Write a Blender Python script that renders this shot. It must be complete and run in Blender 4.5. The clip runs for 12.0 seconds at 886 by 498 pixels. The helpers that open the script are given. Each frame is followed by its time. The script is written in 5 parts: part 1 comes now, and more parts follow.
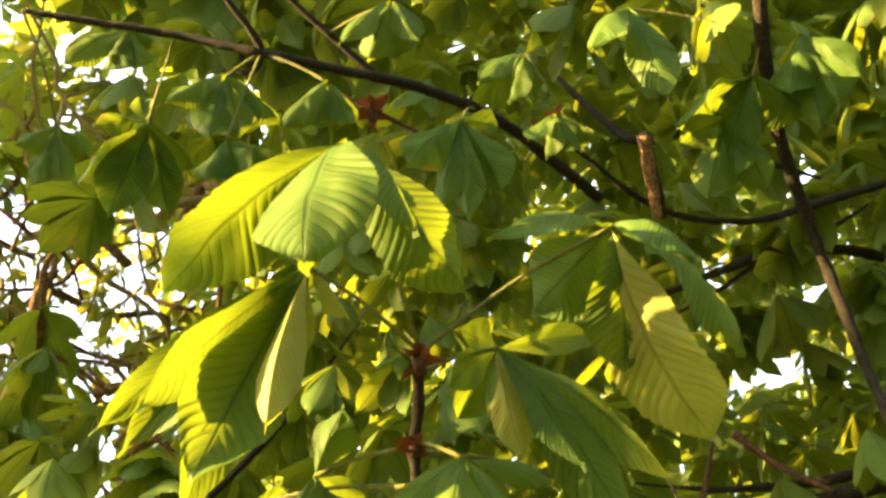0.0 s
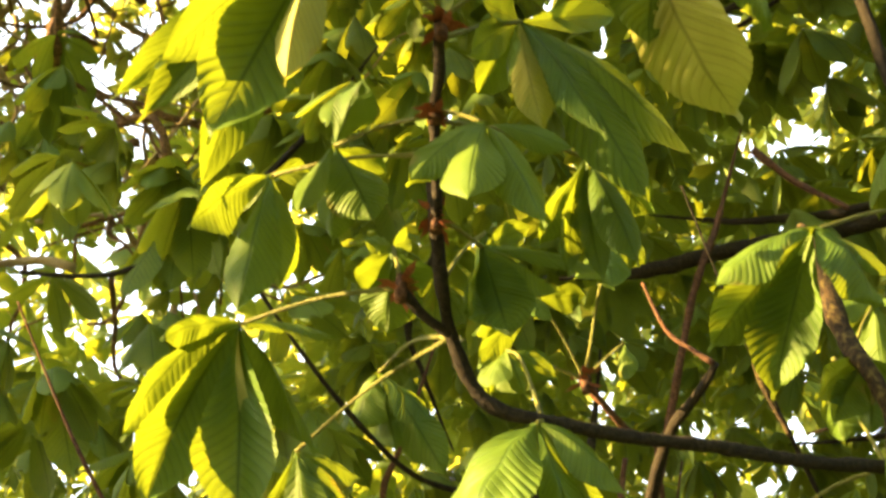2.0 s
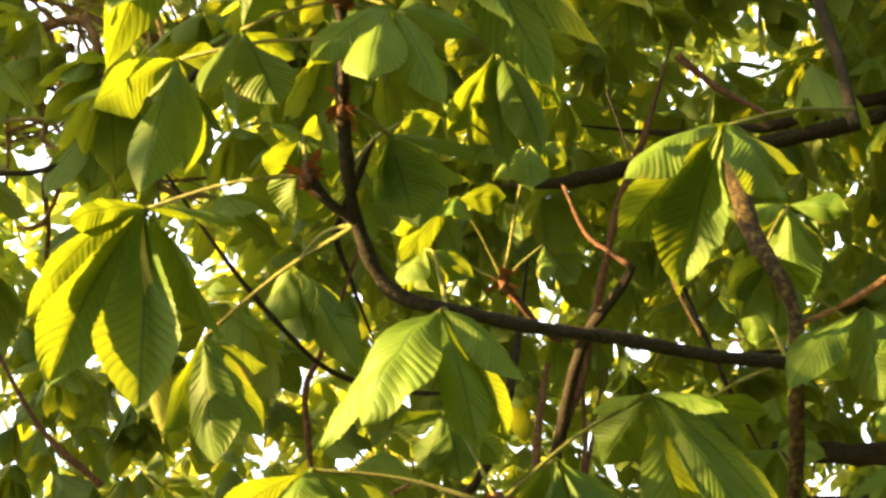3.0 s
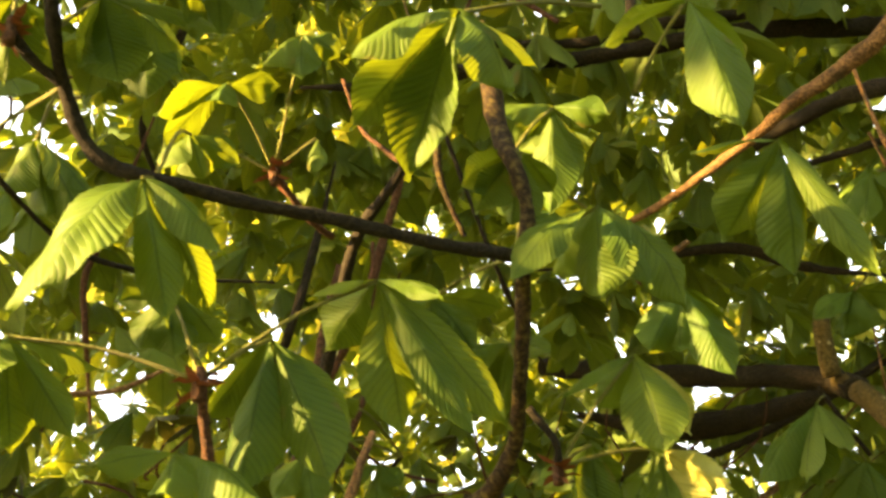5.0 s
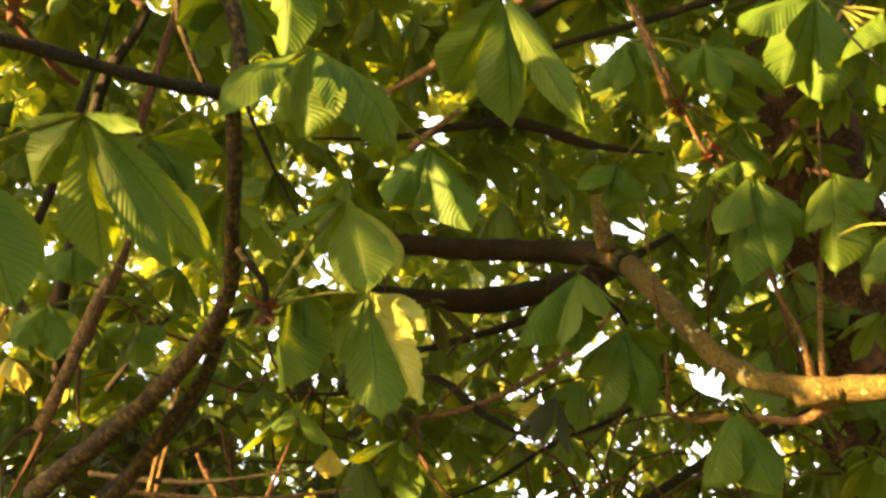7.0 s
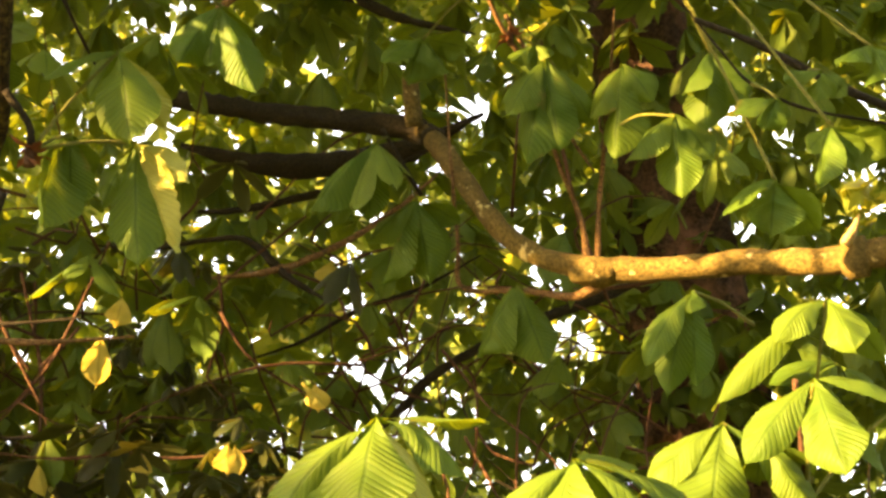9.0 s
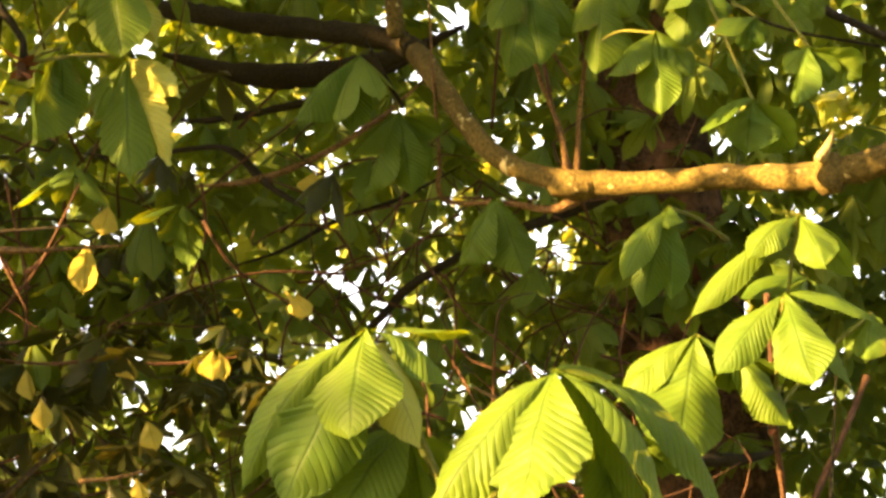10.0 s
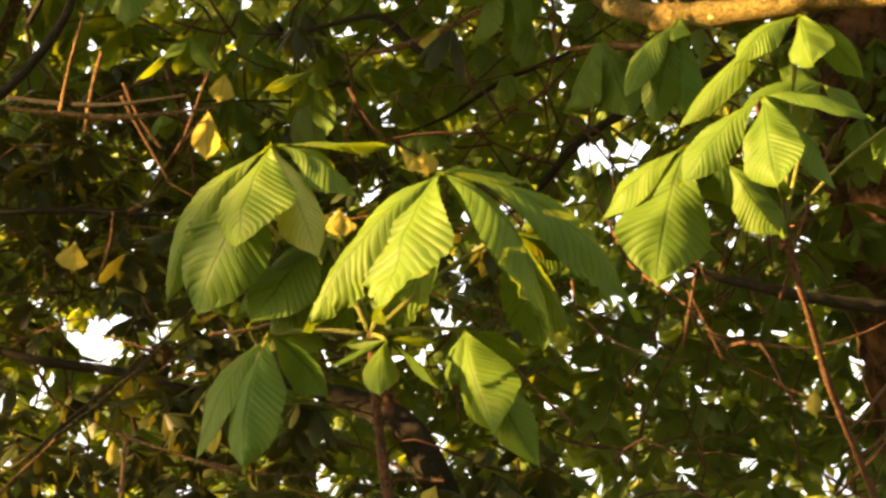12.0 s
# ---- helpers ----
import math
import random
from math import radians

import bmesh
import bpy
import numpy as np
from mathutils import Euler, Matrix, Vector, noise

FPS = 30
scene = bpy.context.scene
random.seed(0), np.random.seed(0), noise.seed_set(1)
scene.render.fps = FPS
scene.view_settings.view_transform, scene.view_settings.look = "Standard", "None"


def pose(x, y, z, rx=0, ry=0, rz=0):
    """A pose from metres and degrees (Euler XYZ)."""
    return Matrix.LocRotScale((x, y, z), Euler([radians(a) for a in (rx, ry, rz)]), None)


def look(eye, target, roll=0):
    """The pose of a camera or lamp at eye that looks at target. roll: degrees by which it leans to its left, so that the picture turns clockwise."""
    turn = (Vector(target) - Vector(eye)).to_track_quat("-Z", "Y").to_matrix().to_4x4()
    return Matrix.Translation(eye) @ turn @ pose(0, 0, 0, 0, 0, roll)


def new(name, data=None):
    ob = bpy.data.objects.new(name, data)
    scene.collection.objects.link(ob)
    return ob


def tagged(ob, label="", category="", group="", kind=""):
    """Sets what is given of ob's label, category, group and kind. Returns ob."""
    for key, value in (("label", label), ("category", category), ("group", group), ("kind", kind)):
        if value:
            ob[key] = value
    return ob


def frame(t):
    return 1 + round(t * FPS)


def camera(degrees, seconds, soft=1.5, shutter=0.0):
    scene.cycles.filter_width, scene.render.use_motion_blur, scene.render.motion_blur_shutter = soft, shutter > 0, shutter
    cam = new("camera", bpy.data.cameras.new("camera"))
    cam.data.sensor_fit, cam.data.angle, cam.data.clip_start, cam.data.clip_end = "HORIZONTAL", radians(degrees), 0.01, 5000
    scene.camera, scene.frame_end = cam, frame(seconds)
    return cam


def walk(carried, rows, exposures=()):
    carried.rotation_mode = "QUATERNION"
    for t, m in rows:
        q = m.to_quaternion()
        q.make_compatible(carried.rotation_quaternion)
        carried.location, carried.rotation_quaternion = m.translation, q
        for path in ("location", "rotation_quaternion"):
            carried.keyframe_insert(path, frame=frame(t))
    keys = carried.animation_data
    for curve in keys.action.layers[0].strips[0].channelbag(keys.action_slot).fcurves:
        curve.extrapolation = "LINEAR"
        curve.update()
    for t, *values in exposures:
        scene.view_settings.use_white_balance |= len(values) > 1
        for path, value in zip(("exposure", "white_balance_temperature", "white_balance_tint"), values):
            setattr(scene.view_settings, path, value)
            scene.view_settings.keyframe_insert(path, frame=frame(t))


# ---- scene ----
cam = camera(36.18, 12.0, soft=2.8, shutter=0.35)
walk(cam, [
    (0, look((0.000, -0.000, 1.600), (0.0004, 1.4368, 2.9913), -2.21)),
    (0.5, look((-0.008, 0.011, 1.587), (-0.0277, 1.4992, 2.9226), -1.80)),
    (1, look((-0.016, 0.024, 1.573), (-0.0536, 1.5607, 2.8532), -1.58)),
    (1.5, look((-0.021, 0.043, 1.558), (-0.0627, 1.6305, 2.7739), -1.08)),
    (2, look((-0.006, 0.060, 1.540), (-0.0385, 1.7022, 2.6819), -0.45)),
    (2.5, look((0.008, 0.075, 1.527), (0.0109, 1.7580, 2.6077), -0.42)),
    (2.7, look((0.016, 0.076, 1.516), (0.0321, 1.7672, 2.5841), -0.62)),
    (4.3, look((0.106, 0.090, 1.516), (0.2553, 1.8274, 2.4950), -0.95)),
    (4.5, look((0.122, 0.098, 1.503), (0.2845, 1.8308, 2.4876), -1.06)),
    (5, look((0.181, 0.103, 1.485), (0.3644, 1.8474, 2.4455), -0.32)),
    (5.5, look((0.235, 0.104, 1.475), (0.4456, 1.8548, 2.4194), 0.03)),
    (6, look((0.278, 0.102, 1.464), (0.5390, 1.8594, 2.3826), -0.28)),
    (6.5, look((0.303, 0.097, 1.461), (0.6417, 1.8648, 2.3324), -1.06)),
    (7, look((0.315, 0.102, 1.438), (0.7069, 1.8826, 2.2610), -1.53)),
    (7.5, look((0.331, 0.111, 1.430), (0.7985, 1.8977, 2.1976), -2.15)),
    (7.7, look((0.340, 0.107, 1.431), (0.8454, 1.8928, 2.1757), -2.24)),
    (9.3, look((0.390, 0.023, 1.400), (1.0211, 1.8165, 2.0208), -0.06)),
    (9.5, look((0.384, 0.023, 1.400), (1.0299, 1.8196, 1.9962), -0.15)),
    (10, look((0.368, -0.002, 1.399), (1.0251, 1.8151, 1.9177), -0.03)),
    (10.5, look((0.433, -0.029, 1.382), (1.0386, 1.8273, 1.8158), 0.68)),
    (11, look((0.541, -0.048, 1.356), (1.0267, 1.8543, 1.7392), 1.32)),
    (11.5, look((0.603, -0.061, 1.348), (0.9490, 1.8737, 1.7182), 0.36)),
    (12, look((0.658, -0.063, 1.341), (0.8886, 1.8918, 1.6982), 0.10)),
], exposures=[(0, 3.78, 6500, 10), (2.6, 3.78, 6800, 11), (5.5, 3.8, 7300, 15), (9.5, 3.87, 7600, 18), (11, 3.4, 7600, 18), (12, 3.31, 7500, 17)])

# ---- light: low evening sun from the left, open sky above ----
SUN_AZ, SUN_EL = radians(-100), radians(15)
TO_SUN = Vector((math.sin(SUN_AZ) * math.cos(SUN_EL), math.cos(SUN_AZ) * math.cos(SUN_EL), math.sin(SUN_EL)))
world = bpy.data.worlds.new("evening_sky")
scene.world = world
world.use_nodes = True
wn = world.node_tree.nodes
sky = wn.new("ShaderNodeTexSky")
sky.sky_type, sky.sun_disc = "NISHITA", False
sky.sun_elevation, sky.sun_rotation = SUN_EL, SUN_AZ
sky.dust_density = 4.0
haze = wn.new("ShaderNodeMix")
haze.data_type = "RGBA"
haze.inputs[0].default_value = 0.5
haze.inputs[7].default_value = (6.6, 7.1, 7.9, 1)
wn["Background"].inputs["Strength"].default_value = 0.064
world.node_tree.links.new(sky.outputs[0], haze.inputs[6])
world.node_tree.links.new(haze.outputs[2], wn["Background"].inputs["Color"])
sun = new("sun", bpy.data.lights.new("sun", "SUN"))
sun.data.energy, sun.data.angle, sun.data.color = 4.8, radians(0.6), (1.0, 0.64, 0.25)
sun.matrix_world = look(TO_SUN * 50, (0, 0, 0))


# ---- materials ----
def nodes_of(name):
    m = bpy.data.materials.new(name)
    m.use_nodes = True
    t = m.node_tree
    return m, t, t.nodes["Principled BSDF"], t.nodes["Material Output"]


def add(t, kind, **values):
    n = t.nodes.new(kind)
    for k, v in values.items():
        if k in n.inputs:
            n.inputs[k].default_value = v
    return n


def maths(t, op, a, b=None):
    n = t.nodes.new("ShaderNodeMath")
    n.operation = op
    for i, v in enumerate((a, b)):
        if v is None:
            continue
        if isinstance(v, (int, float)):
            n.inputs[i].default_value = v
        else:
            t.links.new(v, n.inputs[i])
    return n.outputs[0]


def mixed(t, fac, a, b):
    n = t.nodes.new("ShaderNodeMix")
    n.data_type = "RGBA"
    for sock, v in ((n.inputs[0], fac), (n.inputs[6], a), (n.inputs[7], b)):
        if isinstance(v, (int, float)):
            sock.default_value = v
        elif isinstance(v, tuple):
            sock.default_value = (*v, 1)
        else:
            t.links.new(v, sock)
    return n.outputs[2]


def ramp(t, fac, a, b):
    n = t.nodes.new("ShaderNodeMapRange")
    n.inputs[1].default_value, n.inputs[2].default_value = a, b
    t.links.new(fac, n.inputs[0])
    return n.outputs[0]


VEINS = 19.0


def leaf_material(name, dark, light, through_colour, share=0.45, island=False, veined=True, rough=0.55):
    """Thin leaf: veined blade, gloss above, light let through."""
    m, t, p, out = nodes_of(name)
    geo = add(t, "ShaderNodeNewGeometry")
    rnd = geo.outputs["Random Per Island"] if island else add(t, "ShaderNodeObjectInfo").outputs["Random"]
    coord = add(t, "ShaderNodeTexCoord")
    big = add(t, "ShaderNodeTexNoise", Scale=9.0, Detail=3.0)
    fine = add(t, "ShaderNodeTexNoise", Scale=420.0, Detail=2.0)
    t.links.new(coord.outputs["Object"], big.inputs["Vector"])
    t.links.new(coord.outputs["Object"], fine.inputs["Vector"])
    blotch = add(t, "ShaderNodeTexNoise", Scale=55.0, Detail=4.0)
    t.links.new(coord.outputs["Object"], blotch.inputs["Vector"])
    patches = maths(t, "ADD", maths(t, "MULTIPLY", ramp(t, big.outputs[0], 0.3, 0.7), 0.3), maths(t, "MULTIPLY", ramp(t, blotch.outputs[0], 0.35, 0.65), 0.25))
    tone = maths(t, "ADD", patches, maths(t, "MULTIPLY", rnd, 0.45))
    base = mixed(t, tone, dark, light)
    lit = mixed(t, tone, tuple(c * 0.8 for c in through_colour), through_colour)
    height = fine.outputs[0]
    if veined:
        uv = add(t, "ShaderNodeSeparateXYZ")
        t.links.new(coord.outputs["UV"], uv.inputs[0])
        side = maths(t, "ABSOLUTE", maths(t, "SUBTRACT", uv.outputs[0], 0.5))
        run = maths(t, "MULTIPLY", uv.outputs[1], VEINS)
        wave = maths(t, "ABSOLUTE", maths(t, "SUBTRACT", maths(t, "FRACT", run), 0.5))
        faint = add(t, "ShaderNodeTexNoise", Scale=38.0, Detail=2.0)
        t.links.new(coord.outputs["Object"], faint.inputs["Vector"])
        vein = maths(t, "MULTIPLY", ramp(t, wave, 0.13, 0.01), ramp(t, faint.outputs[0], 0.2, 0.55))
        rib = ramp(t, side, 0.03, 0.008)
        mask = maths(t, "MAXIMUM", maths(t, "MULTIPLY", vein, 0.35), maths(t, "MULTIPLY", rib, 0.5))
        base = mixed(t, maths(t, "MULTIPLY", mask, 1.0), base, tuple(c * 0.55 for c in dark))
        lit = mixed(t, maths(t, "MULTIPLY", mask, 1.9), lit, tuple(c * 0.4 for c in through_colour))
        sear = add(t, "ShaderNodeTexNoise", Scale=24.0, Detail=5.0)
        t.links.new(coord.outputs["Object"], sear.inputs["Vector"])
        brown = maths(t, "MULTIPLY", ramp(t, maths(t, "ADD", sear.outputs[0], maths(t, "MULTIPLY", side, 0.3)), 0.76, 0.84), 0.45)
        base = mixed(t, brown, base, (0.2, 0.13, 0.035))
        lit = mixed(t, brown, lit, (0.3, 0.18, 0.03))
        height = maths(t, "ADD", maths(t, "MULTIPLY", fine.outputs[0], 0.25), maths(t, "SUBTRACT", 1.0, mask))
    bump = add(t, "ShaderNodeBump", Strength=0.55, Distance=0.0014)
    t.links.new(height, bump.inputs["Height"])
    t.links.new(bump.outputs[0], p.inputs["Normal"])
    t.links.new(base, p.inputs["Base Color"])
    p.inputs["Roughness"].default_value = rough
    p.inputs["Specular IOR Level"].default_value = 0.18
    tr = add(t, "ShaderNodeBsdfTranslucent")
    t.links.new(lit, tr.inputs["Color"])
    t.links.new(bump.outputs[0], tr.inputs["Normal"])
    mix = add(t, "ShaderNodeMixShader", Fac=share)
    t.links.new(p.outputs[0], mix.inputs[1])
    t.links.new(tr.outputs[0], mix.inputs[2])
    t.links.new(mix.outputs[0], out.inputs["Surface"])
    return m


def bark_material(name, a, b, patch=None, patch_at=(0.6, 0.66), scale=60.0, rough=0.85, spot=0.7):
    """Bark: fine furrows, two tones, and patches of moss, lichen, mottling or painted sun."""
    m, t, p, out = nodes_of(name)
    coord = add(t, "ShaderNodeTexCoord")
    grain = add(t, "ShaderNodeTexNoise", Scale=scale * 4, Detail=4.0, Roughness=0.7)
    wide = add(t, "ShaderNodeTexNoise", Scale=scale * 0.35, Detail=3.0)
    for n in (grain, wide):
        t.links.new(coord.outputs["Object"], n.inputs["Vector"])
    col = mixed(t, ramp(t, grain.outputs[0], 0.4, 0.62), a, b)
    col = mixed(t, maths(t, "MULTIPLY", ramp(t, wide.outputs[0], 0.35, 0.7), 0.5), col, tuple(c * 0.6 for c in a))
    if patch:
        spots = add(t, "ShaderNodeTexNoise", Scale=scale * spot, Detail=3.0, Roughness=0.6)
        t.links.new(coord.outputs["Object"], spots.inputs["Vector"])
        col = mixed(t, ramp(t, spots.outputs[0], *patch_at), col, patch)
    t.links.new(col, p.inputs["Base Color"])
    p.inputs["Roughness"].default_value = rough
    p.inputs["Specular IOR Level"].default_value = 0.2
    bump = add(t, "ShaderNodeBump", Strength=1.0, Distance=0.004)
    t.links.new(maths(t, "ADD", grain.outputs[0], wide.outputs[0]), bump.inputs["Height"])
    t.links.new(bump.outputs[0], p.inputs["Normal"])
    return m


leaf_green = leaf_material("leaf_green", (0.036, 0.092, 0.011), (0.095, 0.15, 0.018), (0.2, 0.265, 0.012), share=0.4)
leaf_pale_lit = leaf_material("leaf_pale_lit", (0.22, 0.25, 0.05), (0.36, 0.37, 0.1), (0.36, 0.4, 0.03), share=0.35)
leaf_fill = leaf_material("leaf_fill", (0.045, 0.108, 0.02), (0.12, 0.175, 0.028), (0.29, 0.35, 0.016), share=0.38)
leaf_far = leaf_material("leaf_far", (0.048, 0.112, 0.036), (0.13, 0.19, 0.044), (0.33, 0.39, 0.022), share=0.4, island=True, veined=False)
leaf_middle = leaf_material("leaf_middle", (0.045, 0.105, 0.022), (0.13, 0.175, 0.03), (0.31, 0.36, 0.018), share=0.38, island=True)
leaf_woods_lit = leaf_material("leaf_woods_lit", (0.08, 0.14, 0.028), (0.23, 0.26, 0.05), (0.46, 0.46, 0.05), share=0.42, island=True, veined=False)
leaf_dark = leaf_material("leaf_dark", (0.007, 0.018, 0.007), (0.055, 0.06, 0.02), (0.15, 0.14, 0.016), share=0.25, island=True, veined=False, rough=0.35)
leaf_yellow = leaf_material("leaf_yellow", (0.35, 0.3, 0.05), (0.5, 0.42, 0.08), (0.6, 0.5, 0.1), veined=True)
stalk = bark_material("stalk", (0.11, 0.14, 0.025), (0.2, 0.19, 0.04), scale=90, rough=0.55)
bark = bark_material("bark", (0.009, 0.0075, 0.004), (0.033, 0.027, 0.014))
bark_moss = bark_material("bark_moss", (0.008, 0.006, 0.003), (0.05, 0.031, 0.013), patch=(0.11, 0.085, 0.022), patch_at=(0.48, 0.68), scale=75, spot=1.9)
bark_red = bark_material("bark_red", (0.045, 0.023, 0.013), (0.14, 0.07, 0.035))
bark_lichen = bark_material("bark_lichen", (0.06, 0.045, 0.012), (0.17, 0.125, 0.034), patch=(0.55, 0.46, 0.22), patch_at=(0.62, 0.7), scale=50)
bark_trunk = bark_material("bark_trunk", (0.03, 0.018, 0.013), (0.13, 0.075, 0.05), patch=(0.3, 0.15, 0.09), patch_at=(0.52, 0.7), scale=24, spot=0.28)
bark_tan_lit = bark_material("bark_tan_lit", (0.06, 0.033, 0.014), (0.32, 0.19, 0.075), patch=(0.05, 0.035, 0.016), patch_at=(0.55, 0.68), scale=70)
bark_pale = bark_material("bark_pale", (0.3, 0.22, 0.09), (0.5, 0.4, 0.2), scale=90)
scale_red = bark_material("scale_red", (0.2, 0.06, 0.025), (0.42, 0.16, 0.065), scale=120, rough=0.55)
soil = bark_material("soil", (0.04, 0.05, 0.015), (0.09, 0.1, 0.03), scale=3)


# ---- builders ----
def part(name, verts, faces, mat, parent=None, label="", uv=None):
    me = bpy.data.meshes.new(name)
    me.from_pydata([tuple(v) for v in verts], [], faces)
    me.materials.append(mat)
    me.polygons.foreach_set("use_smooth", [True] * len(me.polygons))
    if uv is not None:
        layer = me.uv_layers.new(name="UVMap")
        loops = np.empty(len(me.loops), int)
        me.loops.foreach_get("vertex_index", loops)
        layer.data.foreach_set("uv", np.asarray(uv, float)[loops].ravel())
    me.update()
    ob = new(name, me)
    if parent:
        ob.parent = parent
    if label:
        tagged(ob, label)
    return ob


def unit(v):
    return v / max(1e-9, np.linalg.norm(v))


def spline(pts, step):
    """Catmull-Rom through rows of numbers, at about the given spacing."""
    p = np.asarray(pts, float)
    p = np.vstack([2 * p[0] - p[1], p, 2 * p[-1] - p[-2]])
    rows = []
    for i in range(1, len(p) - 2):
        n = max(2, int(np.linalg.norm(p[i + 1, :3] - p[i, :3]) / step))
        for s in np.arange(n) / n:
            a, b, c, d = p[i - 1], p[i], p[i + 1], p[i + 2]
            rows.append(0.5 * (2 * b + (c - a) * s + (2 * a - 5 * b + 4 * c - d) * s * s + (3 * b - a - 3 * c + d) * s**3))
    rows.append(p[-2])
    return np.array(rows)


def tube(pts, step=0.008, sides=10, rough=0.08):
    """A bent, tapering, slightly knobbly round bar through (x, y, z, radius) rows."""
    c = spline(pts, step)
    verts, faces, uv = [], [], []
    tangent = np.gradient(c[:, :3], axis=0)
    nrm = unit(np.cross(tangent[0], (0.3, 0.2, 1.0)))
    for i, row in enumerate(c):
        tg = unit(tangent[i])
        nrm = unit(nrm - tg * (nrm @ tg))
        bi = np.cross(tg, nrm)
        for k in range(sides):
            a = 2 * math.pi * k / sides
            out = nrm * math.cos(a) + bi * math.sin(a)
            q = row[:3] + out * row[3]
            r = row[3] * (1 + rough * 2 * noise.noise(Vector(q) * 45) + rough * noise.noise(Vector(q) * 160))
            verts.append(row[:3] + out * r)
    n = len(c)
    for i in range(n - 1):
        for k in range(sides):
            k2 = (k + 1) % sides
            faces.append((i * sides + k, i * sides + k2, (i + 1) * sides + k2, (i + 1) * sides + k))
    faces.append(tuple(range(sides))[::-1])
    faces.append(tuple((n - 1) * sides + k for k in range(sides)))
    return verts, faces


def stem(parent, name, pts, mat, label=""):
    big = max(p[3] for p in pts)
    v, f = tube(pts, step=max(0.006, big * 0.7), sides=10 if big < 0.012 else 16, rough=0.13)
    return part(name, v, f, mat, parent, label)


def branch_thing(name, label):
    b = new(name)
    return tagged(b, label, "branch", "leafy chestnut branches")


def outline(v):
    """Half width of a leaflet along its length: a long wedge, broad shoulders, a short drawn-out tip."""
    rise = np.sin(np.pi / 2 * np.clip(v / 0.67, 0, 1) ** 1.25)
    x = np.clip((v - 0.67) / 0.29, 0, 1)
    return np.where(v < 0.67, rise, (1 - x**2.0) * 0.93 + 0.07 * np.clip((1 - v) / 0.33, 0, 1)) + 0.01


def blade(base, tip, width, arch, normal, seed, rows=78, cols=10, ragged=0.0, fold=None):
    """One leaflet: narrow at the stalk, widest past the middle, toothed, pleated along its side veins, arched and folded."""
    rng = np.random.RandomState(seed)
    base, tip = np.asarray(base, float), np.asarray(tip, float)
    length = np.linalg.norm(tip - base)
    d = unit(tip - base)
    nrm = unit(normal - d * (normal @ d))
    ctrl = (base + tip) / 2 + nrm * arch * length * 1.15 - d * length * 0.06
    r = np.linspace(0, 1, rows + 1)[:, None]
    u = np.linspace(-1, 1, cols + 1)[None, :]
    jitter = np.array([noise.noise(Vector((x * 9, seed * 3.7, 0.0))) for x in r[:, 0]])[:, None]
    v = np.clip(r + 0.19 * np.abs(u) * 4 * r * (1 - r) + 0.02 * jitter * r * (1 - r) * 4, 0, 1)
    w = v[:, :, None]
    line = (1 - w) ** 2 * base + 2 * w * (1 - w) * ctrl + w * w * tip
    tg = 2 * (1 - w) * (ctrl - base) + 2 * w * (tip - ctrl)
    tg /= np.linalg.norm(tg, axis=2, keepdims=True)
    side = np.cross(tg, nrm)
    side /= np.linalg.norm(side, axis=2, keepdims=True)
    up = np.cross(side, tg)
    twist = rng.uniform(-0.5, 0.5) * w + rng.uniform(-0.3, 0.3)
    side, up = side * np.cos(twist) + up * np.sin(twist), up * np.cos(twist) - side * np.sin(twist)
    f = outline(v)
    tooth = 1 + 0.06 * ((r * VEINS * 2 + jitter) % 1.0 - 0.5) + 0.04 * np.sin(v * 11 + seed) + 0.1 * jitter * v
    worn = np.clip((v - 0.5) / 0.4, 0, 1) * (0.5 + 0.5 * np.sin(v * 61 + seed) * np.sin(v * 23 + 1.7 * seed))
    half = width / 2 * f * tooth * (1 - ragged * worn)
    random_fold, droop = rng.uniform(-0.75, -0.1), rng.uniform(0.0, 0.3)
    fold = random_fold if fold is None else fold
    lift = half * (fold * np.abs(u) - droop * u**2)
    deep = rng.uniform(0.01, 0.028)
    pleat = deep * width * np.abs(np.cos(np.pi * VEINS * r)) * np.abs(u) ** 0.5 * np.clip(f, 0, 1) * np.clip(1 + 1.6 * jitter, 0.2, 2)
    bulge = np.array([[noise.noise(Vector((x * 5, y * 1.6, seed * 1.3))) for y in u[0]] for x in r[:, 0]])
    curl = 0.075 * width * np.sin(v * rng.uniform(5, 9) + rng.uniform(0, 6) + 1.3 * np.sign(u)) * u**2
    offset = lift + pleat + curl + 0.075 * width * bulge * np.clip(f, 0, 1)
    q = line + side * (half * u * 0.97)[:, :, None] + up * offset[:, :, None]
    uv = np.stack(np.broadcast_arrays(u / 2 + 0.5, r), -1).reshape(-1, 2)
    n = cols + 1
    faces = [(i * n + k, i * n + k + 1, (i + 1) * n + k + 1, (i + 1) * n + k) for i in range(rows) for k in range(cols)]
    return q.reshape(-1, 3), faces, uv


COUNT = [0]
SUNWARD = np.array(TO_SUN)
OPEN_SIDE = np.array((0.25, -0.05, 1.5))  # leaves turn to the open, lit side


